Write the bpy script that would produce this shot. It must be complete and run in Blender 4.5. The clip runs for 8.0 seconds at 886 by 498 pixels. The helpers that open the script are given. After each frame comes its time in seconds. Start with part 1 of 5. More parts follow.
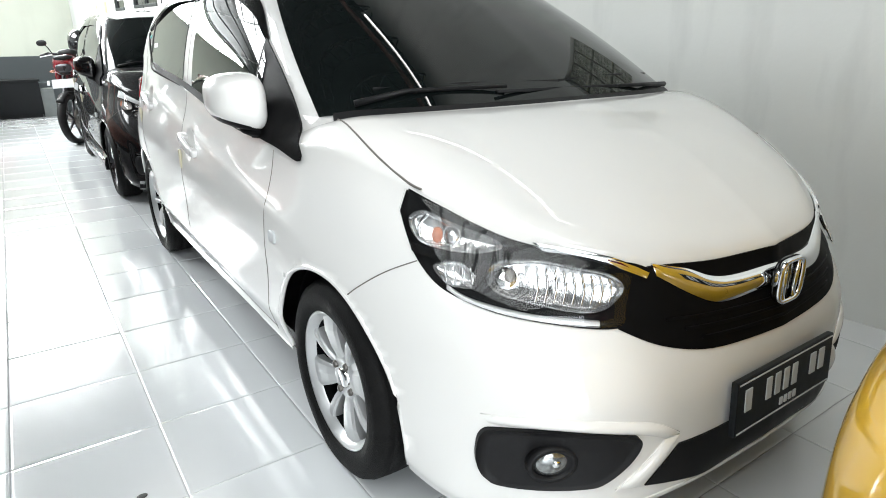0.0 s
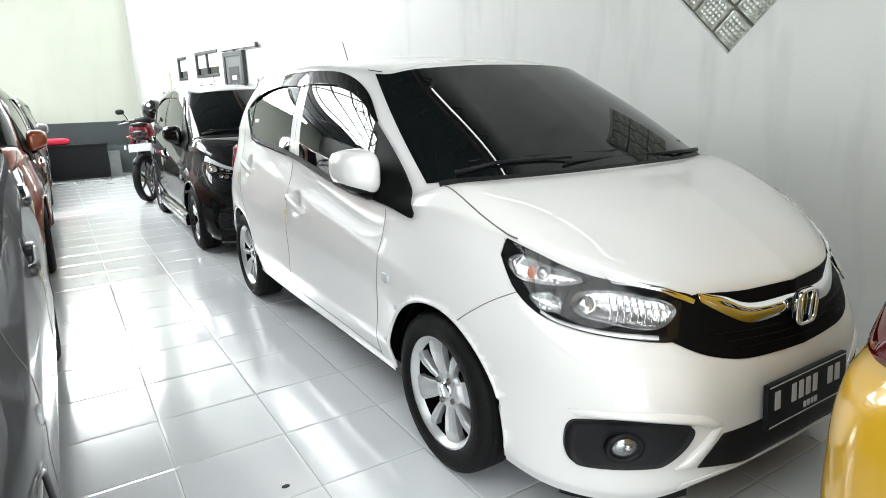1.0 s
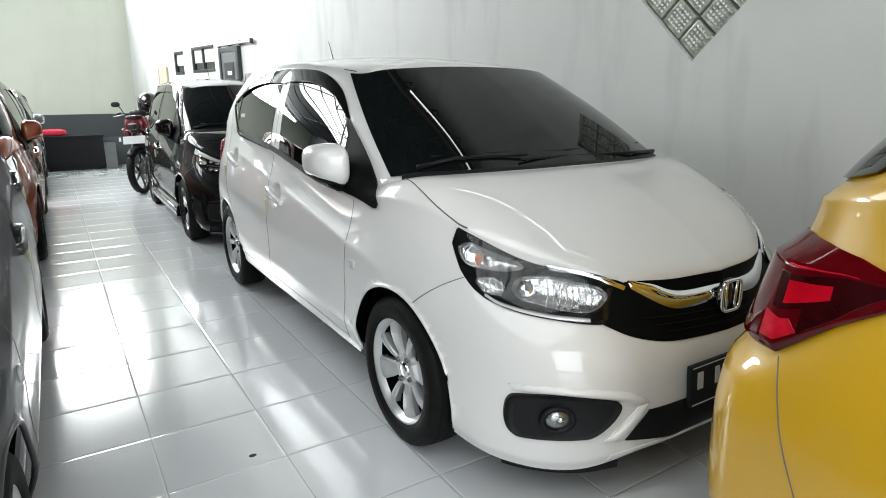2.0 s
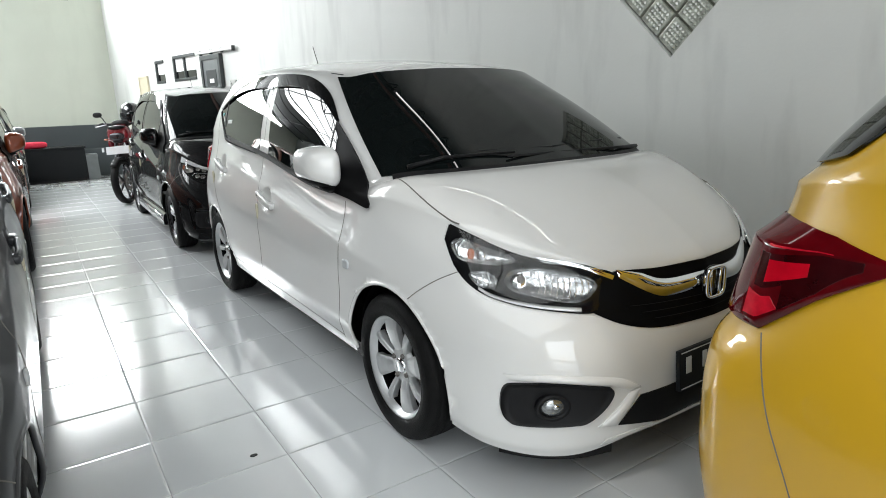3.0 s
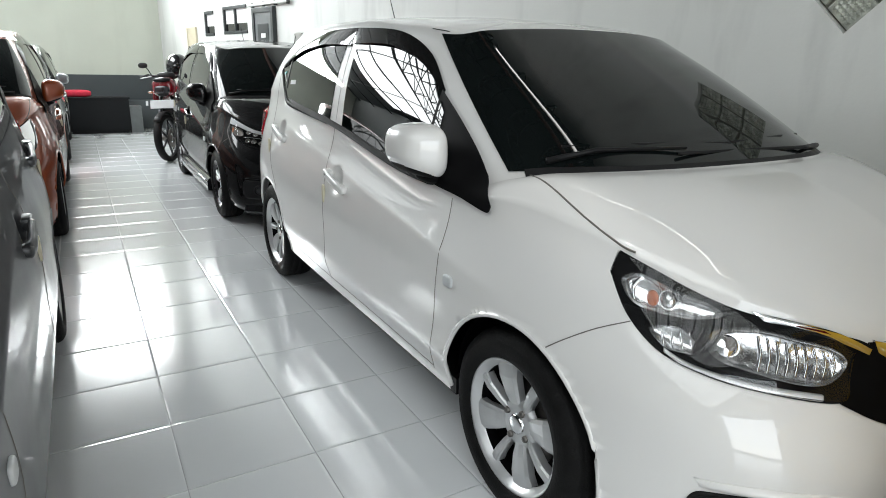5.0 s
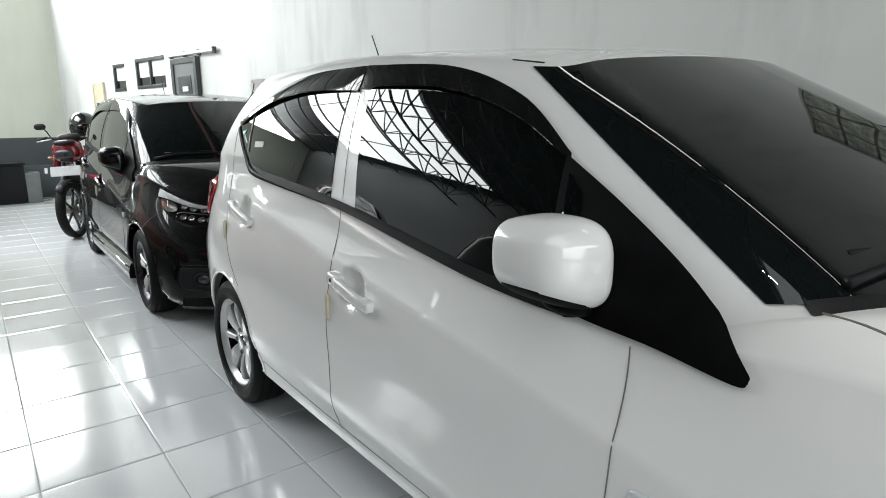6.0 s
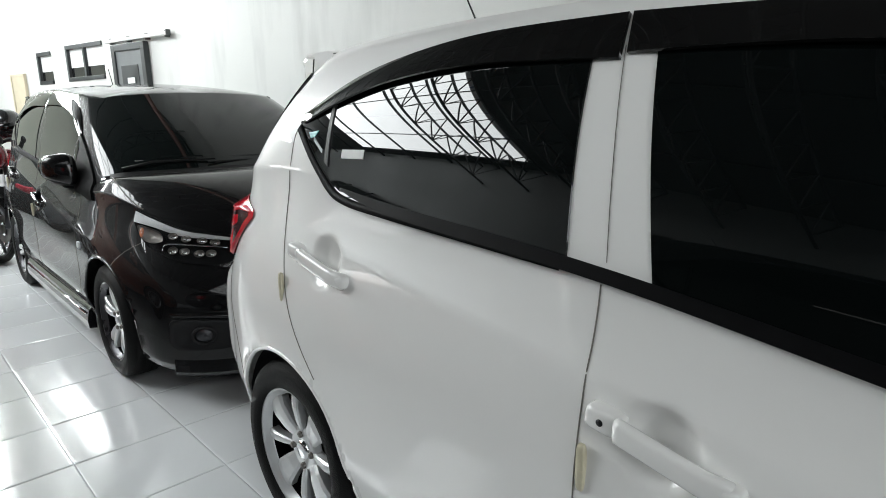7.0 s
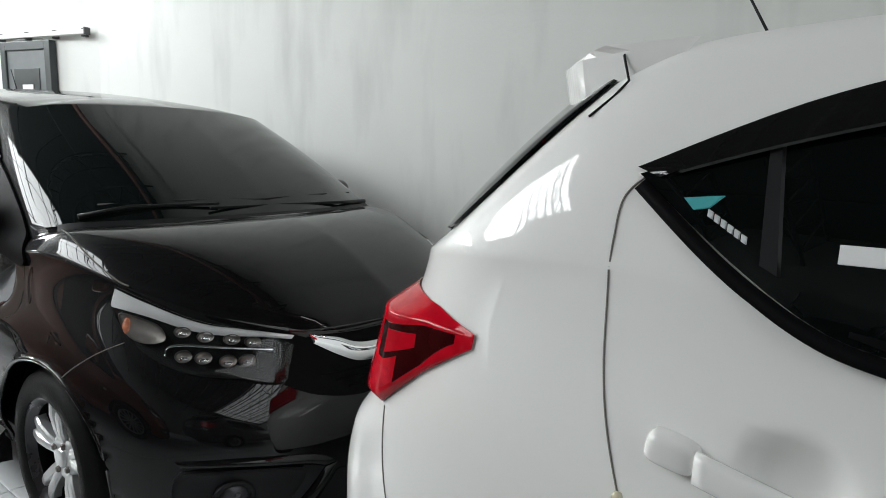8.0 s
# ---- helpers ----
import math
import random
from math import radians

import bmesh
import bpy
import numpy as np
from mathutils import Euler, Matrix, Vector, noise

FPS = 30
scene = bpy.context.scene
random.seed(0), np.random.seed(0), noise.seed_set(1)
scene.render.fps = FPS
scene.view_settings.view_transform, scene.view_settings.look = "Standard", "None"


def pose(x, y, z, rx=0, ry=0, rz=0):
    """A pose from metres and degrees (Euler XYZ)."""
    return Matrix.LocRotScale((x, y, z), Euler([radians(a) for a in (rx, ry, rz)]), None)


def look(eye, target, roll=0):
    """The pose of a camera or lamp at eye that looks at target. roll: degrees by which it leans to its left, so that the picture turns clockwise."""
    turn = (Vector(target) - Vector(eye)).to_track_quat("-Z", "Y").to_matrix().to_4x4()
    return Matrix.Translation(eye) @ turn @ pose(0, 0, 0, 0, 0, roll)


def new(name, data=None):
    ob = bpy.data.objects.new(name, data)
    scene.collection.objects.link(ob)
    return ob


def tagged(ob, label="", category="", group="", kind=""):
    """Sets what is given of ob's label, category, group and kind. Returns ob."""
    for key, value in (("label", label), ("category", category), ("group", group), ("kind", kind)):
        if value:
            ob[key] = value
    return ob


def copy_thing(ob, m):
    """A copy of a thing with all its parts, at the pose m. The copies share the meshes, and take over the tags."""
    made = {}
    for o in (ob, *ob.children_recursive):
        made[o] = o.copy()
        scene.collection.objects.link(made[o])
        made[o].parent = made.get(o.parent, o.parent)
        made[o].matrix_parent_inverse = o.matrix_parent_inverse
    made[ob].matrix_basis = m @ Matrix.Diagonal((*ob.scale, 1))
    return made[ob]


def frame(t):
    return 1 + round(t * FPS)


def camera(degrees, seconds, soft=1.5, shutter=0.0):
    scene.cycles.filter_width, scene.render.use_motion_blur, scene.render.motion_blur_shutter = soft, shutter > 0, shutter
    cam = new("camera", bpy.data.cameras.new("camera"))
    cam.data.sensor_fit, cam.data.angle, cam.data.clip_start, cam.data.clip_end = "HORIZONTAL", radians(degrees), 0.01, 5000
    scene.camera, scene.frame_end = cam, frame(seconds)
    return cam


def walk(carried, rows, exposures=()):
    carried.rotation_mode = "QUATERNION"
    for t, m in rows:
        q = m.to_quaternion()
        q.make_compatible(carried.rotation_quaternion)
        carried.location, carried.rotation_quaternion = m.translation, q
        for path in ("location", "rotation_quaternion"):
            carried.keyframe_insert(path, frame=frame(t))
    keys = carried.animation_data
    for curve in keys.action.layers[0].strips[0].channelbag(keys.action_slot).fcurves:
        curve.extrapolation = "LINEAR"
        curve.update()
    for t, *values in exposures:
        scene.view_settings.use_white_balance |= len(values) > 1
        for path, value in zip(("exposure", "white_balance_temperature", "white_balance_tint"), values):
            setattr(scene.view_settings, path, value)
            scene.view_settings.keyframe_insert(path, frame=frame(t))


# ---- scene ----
cam = camera(72.0, 8.0, soft=0.95)
PATH = [
    (0, (-1.387, -1.386, 1.164), (-0.319, 0.178, 0.52), -0.7),
    (0.5, (-1.656, -1.504, 1.263), (-0.65, 0.168, 0.827), 0.1),
    (1, (-1.789, -1.636, 1.264), (-0.765, 0.013, 0.782), -1.8),
    (1.5, (-1.752, -1.777, 1.264), (-0.733, -0.125, 0.781), -0.1),
    (3, (-1.807, -1.876, 1.253), (-0.737, -0.254, 0.777), -2.0),
    (3.5, (-1.824, -1.889, 1.259), (-0.709, -0.291, 0.81), 0.0),
    (4, (-1.82, -1.839, 1.248), (-0.695, -0.251, 0.786), 1.1),
    (4.2, (-1.809, -1.757, 1.236), (-0.748, -0.155, 0.682), 3.4),
    (5.3, (-1.704, -0.912, 1.26), (-0.756, 0.762, 0.712), 1.1),
    (5.5, (-1.677, -0.702, 1.265), (-0.724, 0.983, 0.76), 1.7),
    (6, (-1.642, -0.212, 1.256), (-0.45, 1.338, 0.836), -0.6),
    (6.5, (-1.608, 0.349, 1.252), (-0.349, 1.853, 0.863), -1.8),
    (7, (-1.599, 0.917, 1.257), (-0.257, 2.334, 0.821), -1.0),
    (7.5, (-1.563, 1.549, 1.249), (-0.085, 2.832, 0.84), -0.1),
    (8, (-1.532, 2.154, 1.262), (0.068, 3.311, 0.94), 2.0),
]
EXPOSURES = [(0.0, 1.06), (1.0, 0.94), (1.5, 0.62), (3.0, 0.36), (4.2, 0.30), (5.5, 0.31), (6.5, 0.28), (7.5, 0.24), (8.0, 0.16)]
walk(cam, [(t, look(eye, target, roll)) for t, eye, target, roll in PATH], EXPOSURES)

# ---- world and light ----
world = bpy.data.worlds.new("sky")
scene.world = world
world.use_nodes = True
wn = world.node_tree.nodes
sky = wn.new("ShaderNodeTexSky")
sky.sky_type, sky.sun_disc = "NISHITA", False
sky.sun_elevation, sky.sun_rotation = radians(52), radians(250)
world.node_tree.links.new(sky.outputs[0], wn["Background"].inputs[0])
wn["Background"].inputs[1].default_value = 0.10
sun = new("sun", bpy.data.lights.new("sun", "SUN"))
sun.data.energy, sun.data.angle, sun.data.color = 2.0, radians(3), (1, 0.96, 0.9)
sun.matrix_world = look((0, 0, 20), (6, 3, 5))


def area(name, x, y, z, sx, sy, watts, rx=0, ry=0, rz=0, color=(1, 1, 1)):
    lamp = new(name, bpy.data.lights.new(name, "AREA"))
    lamp.data.shape, lamp.data.size, lamp.data.size_y = "RECTANGLE", sx, sy
    lamp.data.energy, lamp.data.color = watts, color
    lamp.matrix_world = pose(x, y, z, rx, ry, rz)
    return lamp


# daylight entering by the translucent sheets of the pitched roof; the high window of the back wall stands with that wall
area("skylight_lamp", -3.95, 7.6, 4.00, 2.9, 4.2, 380, ry=-22.8, color=(0.945, 0.99, 1.0))
# added fill over the car fronts, from no known roof opening
area("front_skylight_lamp", -3.4, -3.3, 4.22, 3.8, 5.4, 125, ry=-22.8, color=(0.95, 0.99, 1.0))
# the wide open shopfront
area("shopfront_lamp", -1.7, -6.64, 1.75, 5.8, 3.1, 190, rx=90, color=(0.96, 0.99, 1.0))


# ---- materials ----
def mat(name, color, rough=0.5, metal=0.0, coat=0.0, vary=0.06, scale=9.0, bump=0.0, bump_scale=60.0, rough_vary=0.05, spec=0.5, per_object=0.0, coat_rough=0.03, coat_ior=1.5):
    m = bpy.data.materials.new(name)
    m.use_nodes = True
    nt = m.node_tree
    n, link = nt.nodes, nt.links.new
    p = n["Principled BSDF"]
    p.inputs["Metallic"].default_value = metal
    p.inputs["Specular IOR Level"].default_value = spec
    p.inputs["Coat Weight"].default_value = coat
    p.inputs["Coat Roughness"].default_value = coat_rough
    p.inputs["Coat IOR"].default_value = coat_ior
    tc = n.new("ShaderNodeTexCoord")
    big = n.new("ShaderNodeTexNoise")
    big.inputs["Scale"].default_value, big.inputs["Detail"].default_value = scale, 6
    link(tc.outputs["Object"], big.inputs["Vector"])
    ramp = n.new("ShaderNodeMapRange")
    ramp.inputs["From Min"].default_value, ramp.inputs["From Max"].default_value = 0.3, 0.7
    ramp.inputs["To Min"].default_value, ramp.inputs["To Max"].default_value = 1 - vary, 1 + vary
    link(big.outputs[0], ramp.inputs["Value"])
    mix = n.new("ShaderNodeMix")
    mix.data_type, mix.blend_type = "RGBA", "MULTIPLY"
    mix.inputs["Factor"].default_value = 1
    mix.inputs["A"].default_value = (*color, 1)
    link(ramp.outputs[0], mix.inputs["B"])
    out = mix.outputs["Result"]
    if per_object:
        info = n.new("ShaderNodeObjectInfo")
        r2 = n.new("ShaderNodeMapRange")
        r2.inputs["To Min"].default_value, r2.inputs["To Max"].default_value = 1 - per_object, 1 + per_object
        link(info.outputs["Random"], r2.inputs["Value"])
        m2 = n.new("ShaderNodeMix")
        m2.data_type, m2.blend_type = "RGBA", "MULTIPLY"
        m2.inputs["Factor"].default_value = 1
        link(out, m2.inputs["A"])
        link(r2.outputs[0], m2.inputs["B"])
        out = m2.outputs["Result"]
    link(out, p.inputs["Base Color"])
    fine = n.new("ShaderNodeTexNoise")
    fine.inputs["Scale"].default_value, fine.inputs["Detail"].default_value = bump_scale, 4
    link(tc.outputs["Object"], fine.inputs["Vector"])
    rr = n.new("ShaderNodeMapRange")
    rr.inputs["From Min"].default_value, rr.inputs["From Max"].default_value = 0.3, 0.7
    rr.inputs["To Min"].default_value, rr.inputs["To Max"].default_value = max(0.0, rough - rough_vary), min(1.0, rough + rough_vary)
    link(big.outputs[0], rr.inputs["Value"])
    link(rr.outputs[0], p.inputs["Roughness"])
    if bump:
        b = n.new("ShaderNodeBump")
        b.inputs["Strength"].default_value, b.inputs["Distance"].default_value = bump, 0.004
        link(fine.outputs[0], b.inputs["Height"])
        link(b.outputs[0], p.inputs["Normal"])
    return m


def glass(name, color, rough=0.02, trans=1.0, ior=1.45):
    m = bpy.data.materials.new(name)
    m.use_nodes = True
    p = m.node_tree.nodes["Principled BSDF"]
    p.inputs["Base Color"].default_value = (*color, 1)
    p.inputs["Roughness"].default_value = rough
    p.inputs["Transmission Weight"].default_value = trans
    p.inputs["IOR"].default_value = ior
    return m


def wall_paint(name, color, streaks=0.05):
    """Painted plaster: broad patches, faint downward streaks, fine roller texture."""
    m = mat(name, color, rough=0.6, vary=0.05, scale=1.1, bump=0.25, bump_scale=45, rough_vary=0.12)
    nt = m.node_tree
    n, link = nt.nodes, nt.links.new
    p = n["Principled BSDF"]
    old = p.inputs["Base Color"].links[0].from_socket
    tc = n.new("ShaderNodeTexCoord")
    mp = n.new("ShaderNodeMapping")
    mp.inputs["Scale"].default_value = (2.2, 2.2, 0.5)
    link(tc.outputs["Object"], mp.inputs["Vector"])
    s = n.new("ShaderNodeTexNoise")
    s.inputs["Scale"].default_value, s.inputs["Detail"].default_value = 1.6, 7
    link(mp.outputs[0], s.inputs["Vector"])
    r = n.new("ShaderNodeMapRange")
    r.inputs["From Min"].default_value, r.inputs["From Max"].default_value = 0.52, 0.75
    r.inputs["To Min"].default_value, r.inputs["To Max"].default_value = 1.0, 1.0 - streaks * 2
    link(s.outputs[0], r.inputs["Value"])
    mx = n.new("ShaderNodeMix")
    mx.data_type, mx.blend_type = "RGBA", "MULTIPLY"
    mx.inputs["Factor"].default_value = 1
    link(old, mx.inputs["A"])
    link(r.outputs[0], mx.inputs["B"])
    link(mx.outputs["Result"], p.inputs["Base Color"])
    return m


M = {
    "white_paint": mat("white_car_paint", (0.80, 0.795, 0.775), 0.45, coat=1.0, coat_ior=1.6, coat_rough=0.022, vary=0.012, scale=3, rough_vary=0.04),
    "yellow_paint": mat("yellow_car_paint", (0.62, 0.355, 0.008), 0.42, coat=1.0, vary=0.02, scale=3),
    "orange_paint": mat("orange_car_paint", (0.29, 0.054, 0.011), 0.35, metal=0.3, coat=1.0, vary=0.03, scale=3),
    "black_paint": mat("black_car_paint", (0.003, 0.003, 0.0035), 0.5, coat=0.8, coat_rough=0.01, vary=0.1, scale=3, spec=0.05),
    "silver_paint": mat("silver_car_paint", (0.042, 0.044, 0.047), 0.42, metal=0.1, coat=0.5, spec=0.2, vary=0.03, scale=4),
    "grey_paint": mat("grey_car_paint", (0.16, 0.17, 0.18), 0.32, metal=0.5, coat=1.0, vary=0.03, scale=4),
    "tint": mat("tinted_window_glass", (0.002, 0.003, 0.003), 0.012, vary=0.1, rough_vary=0.006, spec=0.55),
    "clear_tint": mat("windscreen_glass", (0.005, 0.007, 0.007), 0.012, vary=0.1, rough_vary=0.006, spec=0.36),
    "visor": mat("smoked_acrylic", (0.006, 0.006, 0.006), 0.04, coat=0.0, spec=0.5, vary=0.1, rough_vary=0.01),
    "trim": mat("black_plastic", (0.010, 0.010, 0.011), 0.5, spec=0.22, vary=0.15, scale=20, bump=0.1, bump_scale=300),
    "gloss_black": mat("gloss_black_plastic", (0.008, 0.008, 0.009), 0.08, coat=0.6, vary=0.1),
    "gap": mat("panel_gap_shadow_line", (0.15, 0.14, 0.125), 0.8, vary=0.1),
    "chrome": mat("chrome", (0.82, 0.83, 0.84), 0.05, metal=1.0, vary=0.02, rough_vary=0.03),
    "alloy": mat("silver_alloy", (0.60, 0.61, 0.615), 0.36, metal=0.55, coat=0.2, vary=0.05, scale=12, rough_vary=0.08),
    "dark_alloy": mat("dark_alloy", (0.05, 0.05, 0.055), 0.3, metal=0.6, vary=0.1),
    "rubber": mat("tyre_rubber", (0.008, 0.008, 0.008), 0.6, spec=0.10, vary=0.25, scale=25, bump=0.5, bump_scale=220),
    "disc": mat("brake_steel", (0.16, 0.15, 0.14), 0.4, metal=0.9, vary=0.2, scale=30),
    "reflector": mat("lamp_reflector", (0.62, 0.63, 0.64), 0.08, metal=0.9, vary=0.5, scale=30, rough_vary=0.05, bump=0.35, bump_scale=45),
    "amber": mat("amber_bulb", (0.36, 0.12, 0.06), 0.25, coat=0.5, vary=0.3, scale=60),
    "lens": glass("clear_lamp_lens", (0.96, 0.97, 0.97), 0.01),
    # one red lens in two tones: brightened as lit, then darkened as in shade
    "red_lens": mat("red_lamp_lens", (0.50, 0.003, 0.014), 0.04, coat=0.0, spec=0.3, vary=0.3, scale=14),
    "smoked_red": mat("shaded_red_lamp_lens", (0.085, 0.001, 0.003), 0.03, coat=0.0, spec=0.3, vary=0.4, scale=14),
    "red_bright": mat("red_reflector", (0.50, 0.006, 0.02), 0.22, coat=0.0, spec=0.3, vary=0.3, scale=40),
    "dark_red": mat("dark_red_lamp", (0.028, 0.001, 0.002), 0.12, coat=0.0, spec=0.3, vary=0.3, scale=20),
    "sail": mat("satin_black_panel", (0.004, 0.004, 0.0045), 0.55, spec=0.06, vary=0.15, scale=20),
    "fog_glass": mat("fog_lamp_glass", (0.30, 0.31, 0.31), 0.12, metal=0.8, vary=0.5, scale=60),
    "plate": mat("plate_black", (0.010, 0.012, 0.014), 0.45, spec=0.2, vary=0.2, scale=30),
    "plate_ink": mat("plate_paint", (0.55, 0.57, 0.58), 0.5, vary=0.1),
    "paper": mat("paper_label", (0.8, 0.8, 0.8), 0.7, vary=0.05),
    "teal": mat("teal_film", (0.05, 0.36, 0.38), 0.4, vary=0.08),
    "tile": mat("white_glazed_tile", (0.72, 0.74, 0.75), 0.14, coat=0.6, coat_rough=0.11, vary=0.025, scale=2.5, bump=0.03, bump_scale=14, rough_vary=0.035, per_object=0.03),
    "grout": mat("tile_grout", (0.36, 0.37, 0.38), 0.6, vary=0.25, scale=6),
    "wall": wall_paint("white_plaster_paint", (0.675, 0.685, 0.66), 0.11),
    "cream": wall_paint("cream_plaster_paint", (0.52, 0.545, 0.47), 0.03),
    "dado": wall_paint("slate_dado_paint", (0.050, 0.060, 0.064), 0.05),
    "steel": mat("painted_steel", (0.06, 0.065, 0.065), 0.5, vary=0.2, scale=6),
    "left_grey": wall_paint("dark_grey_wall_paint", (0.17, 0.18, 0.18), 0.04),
    "roof_sheet": mat("translucent_roof_sheet", (0.7, 0.72, 0.72), 0.4, vary=0.08, scale=3),
    "roofing": mat("roof_sheet", (0.05, 0.055, 0.055), 0.6, vary=0.2, scale=2),
    "frame_dark": mat("dark_aluminium", (0.045, 0.05, 0.052), 0.4, metal=0.4, vary=0.1),
    "door_grey": mat("grey_painted_steel", (0.12, 0.13, 0.135), 0.45, vary=0.1),
    "door_cream": mat("cream_door_paint", (0.60, 0.54, 0.40), 0.5, vary=0.06),
    "rail_white": mat("white_rail_paint", (0.62, 0.63, 0.62), 0.45, vary=0.1),
    "block": glass("glass_block", (0.86, 0.90, 0.86), 0.06),
    "block_back": mat("glass_block_core", (0.47, 0.49, 0.43), 0.12, coat=0.8, vary=0.35, scale=22, bump=0.6, bump_scale=40),
    "red_steel": mat("red_oxide_steel", (0.16, 0.05, 0.035), 0.5, vary=0.2, scale=8),
    "mortar": mat("grey_mortar", (0.20, 0.20, 0.165), 0.8, vary=0.25, scale=18, bump=0.5, bump_scale=90),
    "desk": mat("black_laminate", (0.006, 0.007, 0.008), 0.6, spec=0.2, vary=0.15, scale=5),
    "box_grey": mat("grey_board", (0.11, 0.12, 0.12), 0.6, vary=0.12),
    "red_cloth": mat("red_cloth", (0.55, 0.02, 0.05), 0.75, vary=0.12, scale=20, bump=0.4, bump_scale=180),
    "moto_red": mat("red_motorcycle_paint", (0.15, 0.006, 0.011), 0.25, coat=1.0, vary=0.05),
    "helmet": mat("black_helmet_shell", (0.014, 0.014, 0.015), 0.12, coat=1.0, vary=0.1),
    "gold": mat("gold_door_guard", (0.56, 0.52, 0.38), 0.35, metal=0.15, vary=0.12, scale=30),
}


# ---- small builders ----
def mesh_of(name, verts, faces, material, smooth=True):
    me = bpy.data.meshes.new(name)
    me.from_pydata([tuple(v) for v in verts], [], faces)
    bm = bmesh.new()
    bm.from_mesh(me)
    bmesh.ops.remove_doubles(bm, verts=bm.verts, dist=2e-5)
    bmesh.ops.dissolve_degenerate(bm, edges=bm.edges, dist=1e-6)
    for f in bm.faces:
        f.smooth = smooth
    bm.to_mesh(me)
    bm.free()
    me.materials.append(material)
    return me


def link_part(name, me, parent=None, label="", m=None):
    ob = new(name, me)
    if parent:
        ob.parent = parent
    if m is not None:
        ob.matrix_basis = m
    return tagged(ob, label=label)


def part(name, bm, material, parent=None, label="", m=None, smooth=False):
    me = bpy.data.meshes.new(name)
    for f in bm.faces:
        f.smooth = smooth
    bm.to_mesh(me)
    bm.free()
    me.materials.append(material)
    return link_part(name, me, parent, label, m)


def thing(name, m, label, category, group="", kind=""):
    ob = new(name)
    ob.empty_display_size = 0.1
    ob.matrix_basis = m
    return tagged(ob, label=label, category=category, group=group, kind=kind)


def box_bm(bm, x0, y0, z0, x1, y1, z1, bevel=0.0, m=None, seg=2):
    r = bmesh.ops.create_cube(bm, size=1)
    vs = r["verts"]
    bmesh.ops.scale(bm, vec=(x1 - x0, y1 - y0, z1 - z0), verts=vs)
    bmesh.ops.translate(bm, vec=((x0 + x1) / 2, (y0 + y1) / 2, (z0 + z1) / 2), verts=vs)
    if bevel:
        es = list({e for v in vs for e in v.link_edges})
        out = bmesh.ops.bevel(bm, geom=es, offset=bevel, segments=seg, affect="EDGES", profile=0.6)
        vs = list({v for f in out["faces"] for v in f.verts} | {v for v in vs if v.is_valid})
    if m is not None:
        bmesh.ops.transform(bm, matrix=m, verts=vs)
    return vs


def box(name, x0, y0, z0, x1, y1, z1, material, parent=None, label="", bevel=0.0, m=None, at=None):
    bm = bmesh.new()
    box_bm(bm, x0, y0, z0, x1, y1, z1, bevel, m)
    return part(name, bm, material, parent, label, at, smooth=False)


def tube_mesh(name, points, radius, material, sides=8, cap=True, flat=1.0):
    """A round bar along points; radius may be a list."""
    pts = [Vector(p) for p in points]
    rad = radius if isinstance(radius, (list, tuple)) else [radius] * len(pts)
    verts, faces = [], []
    for i, p in enumerate(pts):
        d = (pts[min(i + 1, len(pts) - 1)] - pts[max(i - 1, 0)]).normalized()
        a = d.cross(Vector((0, 0, 1)) if abs(d.z) < 0.95 else Vector((0, 1, 0))).normalized()
        b = d.cross(a).normalized()
        for k in range(sides):
            w = 2 * math.pi * k / sides
            verts.append(p + rad[i] * (math.cos(w) * a + flat * math.sin(w) * b))
    for i in range(len(pts) - 1):
        for k in range(sides):
            q = (k + 1) % sides
            faces.append((i * sides + k, i * sides + q, (i + 1) * sides + q, (i + 1) * sides + k))
    if cap:
        faces.append(tuple(range(sides))[::-1])
        faces.append(tuple(range((len(pts) - 1) * sides, len(pts) * sides)))
    return mesh_of(name, verts, faces, material)


def lathe_mesh(name, profile, material, n=40, smooth=True):
    """Profile of (across, radius) turned about the x axis."""
    verts, faces = [], []
    for k in range(n):
        w = 2 * math.pi * k / n
        for x, r in profile:
            verts.append((x, r * math.cos(w), r * math.sin(w)))
    c = len(profile)
    for k in range(n):
        q = (k + 1) % n
        for i in range(c - 1):
            faces.append((k * c + i, k * c + i + 1, q * c + i + 1, q * c + i))
    return mesh_of(name, verts, faces, material, smooth)


RUNS = {}


def spline(points, u):
    """Catmull-Rom through points, at u = 0 .. len-1."""
    key = id(points)
    if key in RUNS:
        rows = RUNS[key]
        g = min(max(u, 0.0) * 24, len(rows) - 1.000001)
        k = int(g)
        f = g - k
        return [a + (b - a) * f for a, b in zip(rows[k], rows[k + 1])]
    k = max(0, min(int(u), len(points) - 2))
    f = u - k
    p = [points[max(0, min(len(points) - 1, k + d))] for d in (-1, 0, 1, 2)]
    return [0.5 * (2 * b + (c - a) * f + (2 * a - 5 * b + 4 * c - d) * f * f + (3 * b - a - 3 * c + d) * f ** 3) for a, b, c, d in zip(*p)]


def smooth(t):
    t = min(1.0, max(0.0, t))
    return t * t * (3 - 2 * t)


